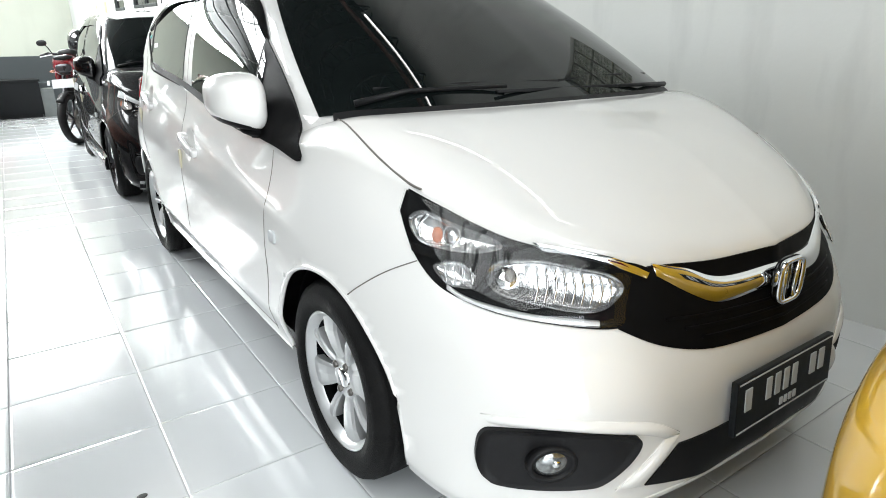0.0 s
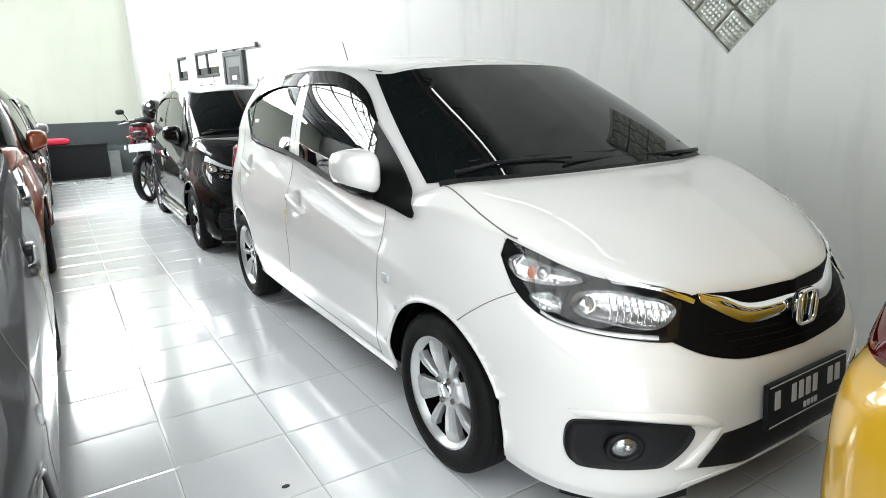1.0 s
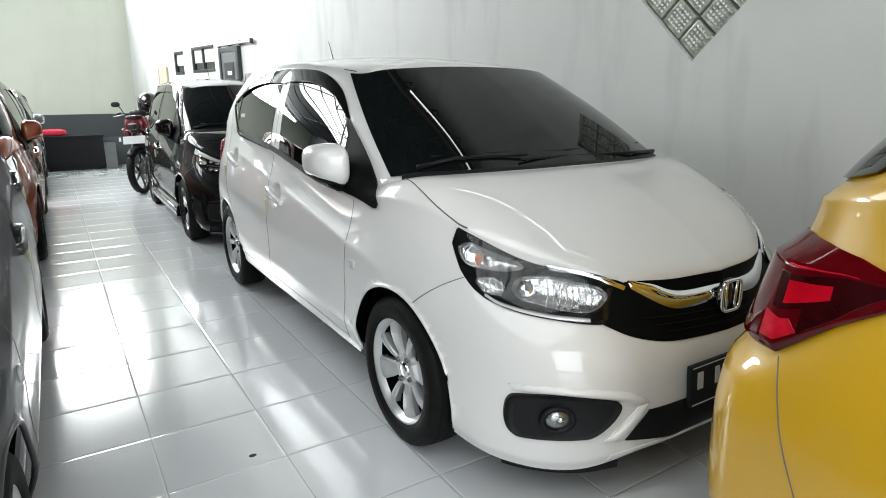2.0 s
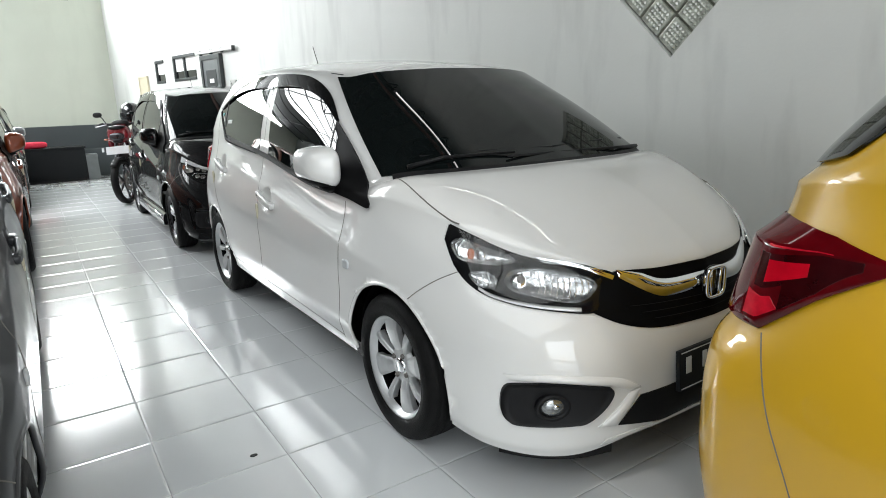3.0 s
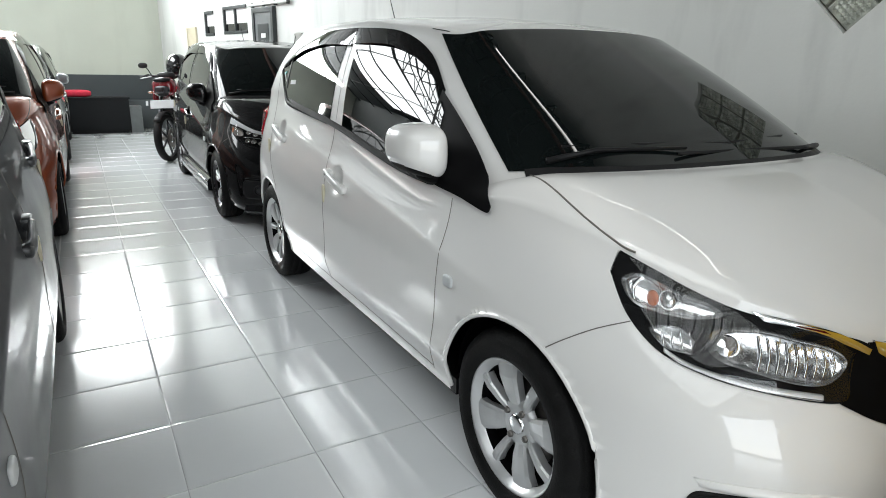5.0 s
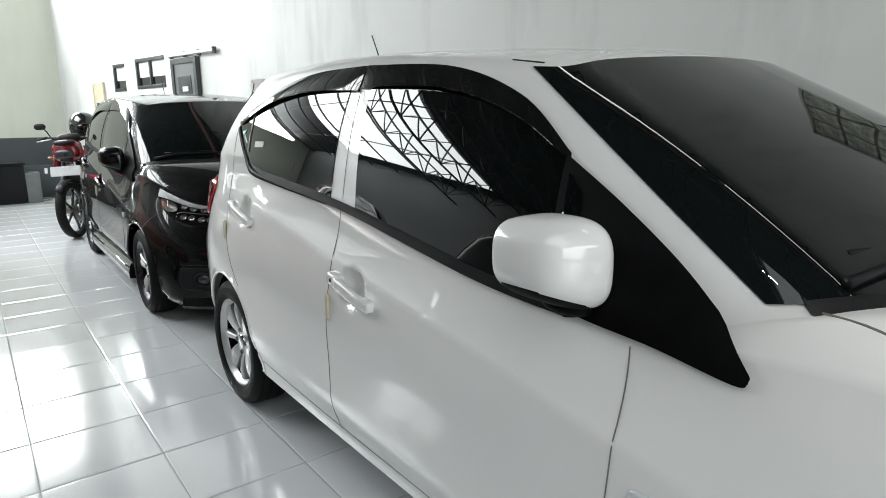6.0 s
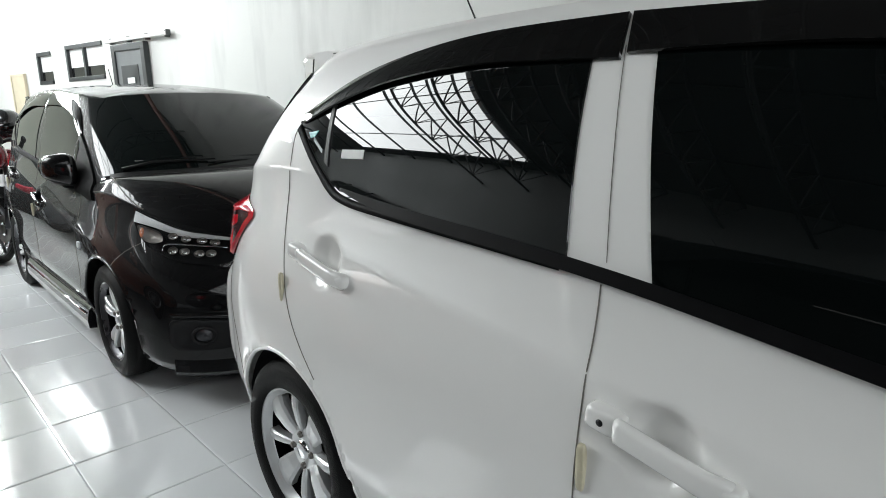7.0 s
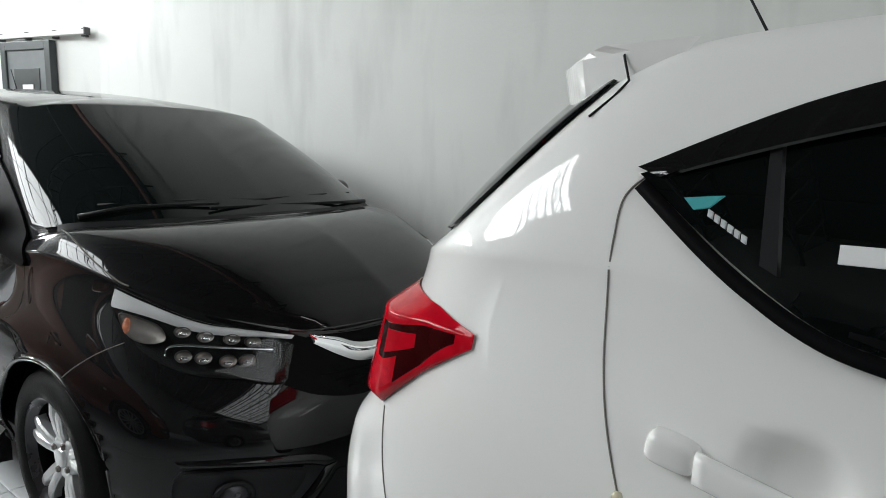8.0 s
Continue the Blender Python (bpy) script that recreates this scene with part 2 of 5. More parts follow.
# ---- a small hatchback: half outlines by station, nose to tail ----
OUT = [(0, -0.775), (0.30, -0.755), (0.54, -0.665), (0.71, -0.50), (0.80, -0.27), (0.835, 0.0), (0.843, 0.3), (0.846, 0.8), (0.848, 1.4), (0.846, 1.95), (0.836, 2.4), (0.80, 2.72), (0.70, 2.95), (0.46, 3.03), (0, 3.05)]
BOT = [0.205, 0.192, 0.140, 0.146, 0.185, 0.23, 0.24, 0.245, 0.245, 0.245, 0.24, 0.25, 0.26, 0.27, 0.27]
SHOULDER = [(0, -0.715, 0.722), (0.30, -0.655, 0.722), (0.52, -0.49, 0.778), (0.65, -0.31, 0.838), (0.715, -0.14, 0.885), (0.752, 0.06, 0.912), (0.776, 0.32, 0.905), (0.775, 0.8, 0.932), (0.768, 1.4, 1.005), (0.752, 1.95, 1.075), (0.730, 2.4, 1.11), (0.705, 2.70, 1.105), (0.607, 2.850, 1.075), (0.415, 2.925, 1.06), (0, 2.95, 1.06)]
BASE = [(0, -0.06, 0.995), (0.22, -0.045, 0.993), (0.42, -0.01, 0.99), (0.56, 0.045, 0.985), (0.655, 0.10, 0.978), (0.715, 0.18, 0.955), (0.764, 0.36, 0.912)]
ROOF = [(0, 0.64, 1.402), (0.16, 0.65, 1.401), (0.32, 0.68, 1.395), (0.45, 0.725, 1.386), (0.53, 0.775, 1.374), (0.57, 0.86, 1.385), (0.588, 0.99, 1.403), (0.602, 1.2, 1.42), (0.607, 1.5, 1.446), (0.604, 1.9, 1.450), (0.596, 2.3, 1.434), (0.585, 2.46, 1.408), (0.53, 2.535, 1.392), (0.32, 2.63, 1.415), (0, 2.66, 1.422)]
BASE = BASE + SHOULDER[7:]
LAST = len(OUT) - 1
AXLES, ARCH, HUB_Z = (0.0, 2.405), 0.328, 0.283


BOT = [(b,) for b in BOT]
for run in (OUT, BOT, SHOULDER, BASE, ROOF):
    rows = [spline(run, i / 24) for i in range(24 * LAST + 1)]
    RUNS[id(run)] = rows


def zbot(u):
    return spline(BOT, u)[0]


def low(u, z):
    """A place on the lower body at station u and height z."""
    ox, oy = spline(OUT, u)
    sx, sy, sz = spline(SHOULDER, u)
    zb = zbot(u)
    t = min(1.0, max(0.0, (z - zb) / (sz - zb)))
    side = smooth((u - 3.2) / 1.4) * smooth((12.4 - u) / 1.4)
    k = 0.985 if side < 0.5 else 1.0
    d = -0.040 * (1 - smooth(t / 0.22)) * side - 0.018 * (1 - smooth(t / 0.06)) * (1 - side)
    if 4.6 < u < 11:
        fade = side * smooth((oy + 0.1) / 0.5) * smooth((2.45 - oy) / 0.35)
        d += fade * (0.017 * math.exp(-abs(z - 0.657 - 0.133 * oy) / 0.06) - 0.007 * math.exp(-((t - 0.36) / 0.18) ** 2))
    for hy, hz in ((1.285, 0.790), (2.195, 0.914)):
        q = math.hypot((oy - hy) / 0.070, (z - hz + 0.010) / 0.064)
        if q < 1:
            d -= 0.052 * (1 - smooth((q - 0.42) / 0.58))
    if u > 11.5:
        d += 0.020 * smooth((0.79 - z) / 0.06) * smooth((u - 11.5) / 0.4) - 0.022 * smooth((0.50 - z) / 0.22)
    e = 1e-2
    (ax, ay), (bx, by) = spline(OUT, max(0, u - e)), spline(OUT, min(LAST, u + e))
    l = math.hypot(bx - ax, by - ay) or 1
    nx, ny = (by - ay) / l, -(bx - ax) / l
    w = smooth((t - 0.42) / 0.62) ** 1.25
    return Vector(((ox + nx * d) * (1 - w) + sx * w, (oy + ny * d) * (1 - w) + sy * w, z))


def green(u, z):
    """A place on the glasshouse, between belt and roof edge."""
    bx, by, bz = spline(BASE, u)
    tx, ty, tz = spline(ROOF, u)
    t = (z - bz) / (tz - bz)
    s = math.sin(math.pi * min(1, max(0, t)))
    ax, ay = spline(BASE, max(0, u - 0.02))[:2]
    cx, cy = spline(BASE, min(LAST, u + 0.02))[:2]
    l = math.hypot(cx - ax, cy - ay) or 1
    return Vector((bx + (tx - bx) * t + 0.022 * s * (cy - ay) / l, by + (ty - by) * t - 0.03 * s * (1 - 1.25 * smooth((u - 10.6) / 1.2)) * (cx - ax) / l, z))


def hood(u, t):
    s, b = Vector(spline(SHOULDER, u)), Vector(spline(BASE, u))
    p = s.lerp(b, t)
    p.z = s.z + (b.z - s.z) * (1 - (1 - t) ** 1.75) + 0.012 * math.sin(math.pi * t) * smooth(5.5 - u)
    return p


def roof(u, t):
    a = Vector(spline(ROOF, u))
    y = min(2.45, max(0.9, a.y))
    y = a.y + (y - a.y) * smooth(abs(a.x) / 0.5)
    y = max(y, 0.64)
    c = Vector((0, y, 1.496 - (0.045 if y > 1.75 else 0.076) * (y - 1.75) ** 2))
    p = a.lerp(c, t)
    p.z = a.z + (c.z - a.z) * (1 - (1 - t) ** 2.0)
    return p


def solve_u(fn, axis, value, z, lo, hi):
    """The station at which fn(u, z) has this x (axis 0) or y (axis 1)."""
    for _ in range(15):
        mid = (lo + hi) / 2
        if (fn(mid, z)[axis]) < value:
            lo = mid
        else:
            hi = mid
    return (lo + hi) / 2


def on_front(x, z):
    return low(solve_u(low, 0, x, z, 0, 5), z)


def on_corner(q, z):
    """By x + y, which grows all the way round the front corner."""
    lo, hi = 0.0, 6.0
    for _ in range(15):
        mid = (lo + hi) / 2
        p = low(mid, z)
        if p.x + p.y < q:
            lo = mid
        else:
            hi = mid
    return low((lo + hi) / 2, z)


def on_side(y, z):
    return low(solve_u(low, 1, y, z, 2.0, 12.4), z)


def on_glass(y, z):
    return green(solve_u(green, 1, y, z, 3.6, 12.6), z)


def proud(fn, a, b, off):
    e = 4e-3
    p = fn(a, b)
    n = (fn(a + e, b) - fn(a - e, b)).cross(fn(a, b + e) - fn(a, b - e))
    n.normalize()
    c = Vector((0, 1.1, 0.75))
    if n.dot(p - c) < 0:
        n = -n
    return p + n * off


def resample(pts, f):
    """A place along a run of 2D points, by fraction of its stations."""
    return spline(pts, f * (len(pts) - 1)) if len(pts) > 2 else [a + (b - a) * f for a, b in zip(*pts)]


def patch_mesh(name, fn, lower, upper, material, n=24, m=8, off=0.003, dome=0.0, side=1, skirt=0.006, straight=False, flare=0.0):
    """A panel over the surface fn, between two runs of points, with a turned-in edge."""
    def at(pts, f):
        if not straight:
            return resample(pts, f)
        k = min(int(f * (len(pts) - 1)), len(pts) - 2)
        g = f * (len(pts) - 1) - k
        return [a + (b - a) * g for a, b in zip(pts[k], pts[k + 1])]
    verts, faces = [], []
    for i in range(n + 1):
        a, b = at(lower, i / n), at(upper, i / n)
        for j in range(m + 1):
            q = [s + (e - s) * j / m for s, e in zip(a, b)]
            h = off + flare * (1 - j / m) * math.sqrt(max(0.0, math.sin(math.pi * i / n))) + dome * max(0.0, math.sin(math.pi * i / n)) ** 0.6 * max(0.0, math.sin(math.pi * j / m)) ** 0.6
            verts.append(proud(fn, q[0], q[1], h))
    w = m + 1
    faces = [(i * w + j, i * w + j + 1, (i + 1) * w + j + 1, (i + 1) * w + j) for i in range(n) for j in range(m)]
    rim = [i * w for i in range(n + 1)] + [n * w + j for j in range(1, m + 1)] + [i * w + m for i in range(n - 1, -1, -1)] + [j for j in range(m - 1, 0, -1)]
    c = Vector((0, 1.1, 0.7))
    first, r = len(verts), len(rim)
    for depth in (6e-5, skirt):
        for k in rim:
            p = Vector(verts[k])
            verts.append(p + (c - p).normalized() * depth)
    for a in range(r):
        b = (a + 1) % r
        faces.append((first + a, first + b, first + r + b, first + r + a))
    if side < 0:
        verts = [Vector((-v[0], v[1], v[2])) for v in verts]
    return mesh_of(name, verts, faces, material)


def line_mesh(name, fn, pts, material, width=0.006, n=30, off=0.0012, side=1):
    """A narrow strip along a run of points on the surface."""
    run = [resample(pts, i / n) for i in range(n + 1)]
    ps = [proud(fn, a, b, off) for a, b in run]
    qs = [proud(fn, a, b, 0.0) for a, b in run]
    verts, faces = [], []
    for i, p in enumerate(ps):
        d = (ps[min(i + 1, n)] - ps[max(i - 1, 0)]).normalized()
        nn = (p - qs[i]).normalized()
        a = d.cross(nn) * width / 2
        verts += [p - a, p + a, p + a - nn * 0.004, p - a - nn * 0.004]
    for i in range(n):
        k = 4 * i
        faces += [(k, k + 1, k + 5, k + 4), (k + 1, k + 2, k + 6, k + 5), (k + 3, k, k + 4, k + 7)]
    if side < 0:
        verts = [Vector((-v[0], v[1], v[2])) for v in verts]
    return mesh_of(name, verts, faces, material)


def blob_mesh(name, fn, outline, material, off=0.006, dome=0.0, side=1, n=48, rings=6, skirt=0.006):
    """A rounded panel on the surface fn inside a closed outline, bowed out (dome > 0) or hollow (dome < 0)."""
    k = len(outline)
    ext = [outline[-1], *outline, outline[0], outline[1]]
    run = [spline(ext, 1 + k * i / n) for i in range(n)]
    ca, cb = sum(p[0] for p in run) / n, sum(p[1] for p in run) / n
    verts, faces = [], []
    for r in range(rings + 1):
        f = 1 - r / (rings + 0.15)
        for a, b in run:
            verts.append(proud(fn, ca + (a - ca) * f, cb + (b - cb) * f, off + dome * (1 - f * f)))
    for r in range(rings):
        for i in range(n):
            j = (i + 1) % n
            faces.append((r * n + i, r * n + j, (r + 1) * n + j, (r + 1) * n + i))
    faces.append(tuple(range(rings * n, rings * n + n)))
    c, first = Vector((0, 1.1, 0.7)), len(verts)
    for i in range(n):
        p = Vector(verts[i])
        verts.append(p + (c - p).normalized() * skirt)
    for i in range(n):
        j = (i + 1) % n
        faces.append((i, j, first + j, first + i))
    if side < 0:
        verts = [Vector((-v[0], v[1], v[2])) for v in verts]
    return mesh_of(name, verts, faces, material)


def oval(a, b, ra, rb, n=10):
    return [(a + ra * math.cos(2 * math.pi * i / n), b + rb * math.sin(2 * math.pi * i / n)) for i in range(n)]


def body_mesh(material):
    us = []
    per = [8, 8, 9, 10, 13, 16, 16, 44, 26, 34, 18, 9, 8, 8]
    for k, c in enumerate(per):
        us += [k + i / c for i in range(c)]
    us.append(float(LAST))
    rows = []
    for u in us:
        zb, sz = zbot(u), spline(SHOULDER, u)[2]
        mid = smooth((u - 4.6) / 0.8) * smooth((10.8 - u) / 0.8)
        zc = (zb + (sz - zb) * 0.66) * (1 - mid) + (0.657 + 0.133 * spline(OUT, u)[1]) * mid
        r = [low(u, zb + (zc - zb) * j / 32) for j in range(32)] + [low(u, zc + (sz - zc) * j / 20) for j in range(21)]
        if u < 6.9:
            r += [hood(u, j / 12) for j in range(1, 13)]
        else:
            r += [r[-1].copy() for _ in range(12)]
        bz, tz = spline(BASE, u)[2], spline(ROOF, u)[2]
        r += [green(u, bz + (tz - bz) * j / 12) for j in range(1, 13)]
        r += [roof(u, j / 10) for j in range(1, 11)]
        rows.append(r)
    c = len(rows[0])
    for r in rows:
        for p in r:
            for ax in AXLES:
                d = math.hypot(p.y - ax, p.z - HUB_Z)
                if p.x > 0.6 and abs(d - ARCH) < 0.016 and p.z < 0.8:
                    p.y, p.z = ax + (p.y - ax) * ARCH / d, HUB_Z + (p.z - HUB_Z) * ARCH / d
    verts, faces = [], []
    for side in (1, -1):
        first = len(verts)
        verts += [Vector((side * p.x, p.y, p.z)) for r in rows for p in r]
        for i in range(len(rows) - 1):
            for j in range(c - 1):
                q = [rows[i][j], rows[i + 1][j], rows[i + 1][j + 1], rows[i][j + 1]]
                mid = sum(q, Vector()) / 4
                if mid.x > 0.6 and mid.z < 0.8 and any(math.hypot(mid.y - ax, mid.z - HUB_Z) < ARCH - 0.002 for ax in AXLES):
                    continue
                f = [first + i * c + j, first + (i + 1) * c + j, first + (i + 1) * c + j + 1, first + i * c + j + 1]
                faces.append(f if side > 0 else f[::-1])
    me = mesh_of("body", verts, faces, material)
    bm = bmesh.new()
    bm.from_mesh(me)
    bmesh.ops.recalc_face_normals(bm, faces=bm.faces)
    bm.to_mesh(me)
    bm.free()
    return me


# ---- cars ----
def mirrored(fn):
    def both(a, b):
        p = fn(abs(a), b)
        return Vector((p.x if a >= 0 else -p.x, p.y, p.z))
    return both


front = mirrored(on_front)


def uz(u, z):
    return low(min(LAST, u), z)


def screen(u, t):
    """The wind- and rear-screen surface by station and share of height."""
    k = min(float(LAST), abs(u))
    bz, tz = spline(BASE, k)[2], spline(ROOF, k)[2]
    return green(k, bz + (tz - bz) * t)


wscreen = mirrored(screen)


def rscreen(a, t):
    p = screen(LAST - abs(a), t)
    return Vector((p.x if a >= 0 else -p.x, p.y, p.z))


def skin(y, z):
    """The outer of door skin and glasshouse, eased into each other, for the sail panel."""
    g = on_glass(y, z)
    u = solve_u(low, 1, y, z, 2.0, 12.4)
    p = low(u, min(z, spline(SHOULDER, u)[2]))
    w = smooth((z - 0.885) / 0.07)
    return Vector((max(p.x * (1 - w) + g.x * w, g.x if z > 0.93 else 0), y, z))


def tail(u, z):
    p = low(min(u, 2 * LAST - u), z)
    return Vector((p.x if u <= LAST else -p.x, p.y, p.z))


def wheel_set(style):
    """Meshes of one road wheel, its face towards +x, turned about x."""
    tyre = lathe_mesh("tyre", [(-0.085, 0.196), (-0.094, 0.225), (-0.092, 0.252), (-0.078, 0.274), (-0.06, 0.282), (-0.055, 0.278), (-0.05, 0.283), (-0.02, 0.285), (-0.017, 0.280), (-0.013, 0.285), (0.013, 0.285), (0.017, 0.280), (0.02, 0.285), (0.05, 0.283), (0.055, 0.278), (0.06, 0.282), (0.078, 0.274), (0.092, 0.252), (0.0935, 0.246), (0.094, 0.225), (0.087, 0.200), (0.078, 0.196)], M["rubber"], 56)
    metal = M["alloy"] if style != "dark" else M["dark_alloy"]
    face = M["alloy"]
    rim = lathe_mesh("wheel", [(0.066, 0.203), (0.078, 0.200), (0.083, 0.197), (0.081, 0.192), (0.072, 0.187), (0.062, 0.176), (0.057, 0.174)], metal, 56)
    # inner rim in black instead of alloy: shade between the spokes as colour
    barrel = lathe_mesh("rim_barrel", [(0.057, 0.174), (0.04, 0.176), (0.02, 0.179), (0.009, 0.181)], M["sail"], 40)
    n = {"blade": 8, "dark": 10, "mesh": 15}[style]
    ri, ro = (0.050, 0.188)
    wi, wo = {"blade": (0.022, 0.050), "dark": (0.016, 0.017), "mesh": (0.010, 0.012)}[style]
    prof = []
    for f in (0, 0.3, 0.65, 1):
        r, w = ri + (ro - ri) * f, wi + (wo - wi) * (f ** 0.8)
        x = 0.050 + 0.016 * math.sin(math.pi * f * 0.8) + 0.004 * f
        prof.append((r, w, x))
    verts, faces = [], []
    for r, w, x in prof:
        verts += [(x - 0.030, -w * 0.9, r), (x - 0.006, -w, r), (x, -w * 0.72, r), (x + 0.0015, 0, r), (x, w * 0.72, r), (x - 0.006, w, r), (x - 0.030, w * 0.9, r)]
    for i in range(len(prof) - 1):
        for j in range(6):
            faces.append((7 * i + j, 7 * i + j + 1, 7 * i + j + 8, 7 * i + j + 7))
    spoke = mesh_of("spoke", verts, faces, face, False)
    narrow = mesh_of("spoke", [(x, y * 0.36, z) for x, y, z in verts], faces, face, False) if style == "blade" else spoke
    hub = lathe_mesh("hub_plate", [(0.030, 0.075), (0.048, 0.070), (0.054, 0.055), (0.050, 0.034), (0.050, 0.0)], face, 32)
    cap = lathe_mesh("centre_cap", [(0.048, 0.031), (0.058, 0.029), (0.061, 0.022), (0.060, 0.0)], M["chrome"] if style == "blade" else M["alloy"], 24)
    nut = lathe_mesh("wheel_nut", [(0.045, 0.0105), (0.058, 0.0105), (0.062, 0.008), (0.062, 0.0)], M["disc"], 8)
    disc = lathe_mesh("brake_disc", [(0.016, 0.055), (0.016, 0.125), (0.006, 0.125), (0.006, 0.055)], M["disc"], 32)
    # added black disc that stands for the shade deep in the wheel
    back = lathe_mesh("wheel_back", [(0.010, 0.182), (0.006, 0.0)], M["sail"], 24)
    return tyre, rim, barrel, (spoke, narrow), n, hub, cap, nut, disc, back


WHEELS = {}


def add_wheel(car, style, side, y, turn=0.0):
    if style not in WHEELS:
        WHEELS[style] = wheel_set(style)
    tyre, rim, barrel, spoke, n, hub, cap, nut, disc, back = WHEELS[style]
    m = pose(side * 0.726, y, 0.285, 0, 0, 0 if side > 0 else 180) @ pose(0, 0, 0, turn)
    w = link_part("wheel", rim, car, "silver alloy wheel" if style != "dark" else "dark alloy wheel", m)
    link_part("tyre", tyre, w, "black rubber tyre")
    for i in range(n):
        tw = 0.0
        if style == "dark":
            tw = 9 if i % 2 else -9
        link_part("spoke", spoke[i % 2], w, m=pose(0, 0, 0, 360 * i / n + tw))
    link_part("hub_plate", hub, w)
    link_part("centre_cap", cap, w)
    for i in range(4):
        a = radians(45 + 90 * i)
        link_part("wheel_nut", nut, w, m=pose(0, 0.050 * math.cos(a), 0.050 * math.sin(a)))
    link_part("brake_disc", disc, w)
    link_part("wheel_back", back, w)
    link_part("rim_barrel", barrel, w, "rim barrel coloured black for the shade behind the spokes")


def arch_liner(car, side, y, paint):
    verts, faces = [], []
    n = 26
    for i in range(n + 1):
        a = radians(180 * i / n)
        for x, r in ((0.775, ARCH + 0.004), (0.76, ARCH + 0.012), (0.50, ARCH + 0.012), (0.50, 0.05)):
            verts.append((side * x, y + r * math.cos(a), HUB_Z + r * math.sin(a)))
    for i in range(n):
        for j in range(3):
            faces.append((4 * i + j, 4 * i + j + 1, 4 * i + j + 5, 4 * i + j + 4))
    run = [(y + (ARCH - 0.001) * math.cos(radians(a)), HUB_Z + (ARCH - 0.001) * math.sin(radians(a))) for a in range(-8, 199, 6)]
    pts = [on_side(p, max(z, 0.255 if p > -0.2 else 0.196)) for p, z in run]
    link_part("arch_lip", tube_mesh("arch_lip", [(side * (p.x - 0.004), q[0], p.z) for p, q in zip(pts, run)], 0.0075, paint, 8), car)
    link_part("wheel_arch_liner", mesh_of("wheel_arch_liner", verts, faces, M["sail"]), car)


def ellipsoid(name, c, r, material, power=2.6, n=20):
    """A rounded block with half sizes r."""
    verts, faces = [], []
    def sg(v):
        return math.copysign(abs(v) ** (2 / power), v)
    for i in range(n + 1):
        a = math.pi * (i / n - 0.5)
        for j in range(2 * n):
            b = math.pi * j / n
            verts.append((c[0] + r[0] * sg(math.cos(a)) * sg(math.cos(b)), c[1] + r[1] * sg(math.cos(a)) * sg(math.sin(b)), c[2] + r[2] * sg(math.sin(a))))
    for i in range(n):
        for j in range(2 * n):
            k = (j + 1) % (2 * n)
            faces.append((i * 2 * n + j, i * 2 * n + k, (i + 1) * 2 * n + k, (i + 1) * 2 * n + j))
    return mesh_of(name, verts, faces, material)


def door_mirror(car, side, paint):
    """Mirror shell with a brow crease, a black foot and a dark arm."""
    me = ellipsoid("mirror_housing", (0, 0, 0), (0.072, 0.104, 0.080), paint, 3.1, 24)
    for v in me.vertices:
        x, y, z = v.co
        s = 1 - 0.20 * (x / 0.072 + 0.25)
        v.co = (x, y * 0.86 + 0.40 * x, z * s + 0.13 * x)
        if v.co.y > 0.062:
            v.co.y = 0.062 + (v.co.y - 0.062) * 0.3
    m = pose(side * 0.838, 0.524, 1.004) @ Matrix.Scale(1.05, 4)
    if side < 0:
        for v in me.vertices:
            v.co.x = -v.co.x
        me.flip_normals()
    h = link_part("mirror_housing", me, car, "", m)
    under = me.copy()
    under.materials.clear()
    under.materials.append(M["sail"])
    for v in under.vertices:
        v.co = (v.co.x * 0.96, v.co.y * 0.95, v.co.z * 0.965 - 0.0048)
    link_part("mirror_base", under, h, "black plastic mirror underside")
    foot = ellipsoid("mirror_foot", (0, 0, 0), (0.050, 0.05, 0.020), M["sail"], 2.6, 12)
    link_part("mirror_foot", foot, h, "black plastic mirror foot", pose(-side * 0.055, -0.012, -0.086, 0, -side * 8, 0))
    arm = tube_mesh("mirror_arm", [(-side * 0.04, -0.005, -0.088), (-side * 0.09, -0.025, -0.094), (-side * 0.14, -0.045, -0.098)], [0.022, 0.024, 0.030], M["sail"], 10)
    link_part("mirror_arm", arm, h)
    glassp = ellipsoid("mirror_glass", (0, 0, 0), (0.056, 0.006, 0.054), M["chrome"], 3.2, 12)
    link_part("mirror_glass", glassp, h, "", pose(0, 0.068, 0))


def ring_mesh(name, c, r, wall, depth, material, n=28, sx=1.0, sz=1.0, square=1.0):
    """A ring standing in the xz plane, facing -y."""
    verts, faces = [], []
    for k in range(n):
        a = 2 * math.pi * k / n
        for rr, y in ((r, 0), (r, -depth), (r - wall, -depth), (r - wall, 0)):
            ca, sa = math.cos(a), math.sin(a)
            verts.append((c[0] + sx * rr * math.copysign(abs(ca) ** square, ca), c[1] + y, c[2] + sz * rr * math.copysign(abs(sa) ** square, sa)))
    for k in range(n):
        q = (k + 1) % n
        for j in range(4):
            i = (j + 1) % 4
            faces.append((4 * k + j, 4 * k + i, 4 * q + i, 4 * q + j))
    return mesh_of(name, verts, faces, material)


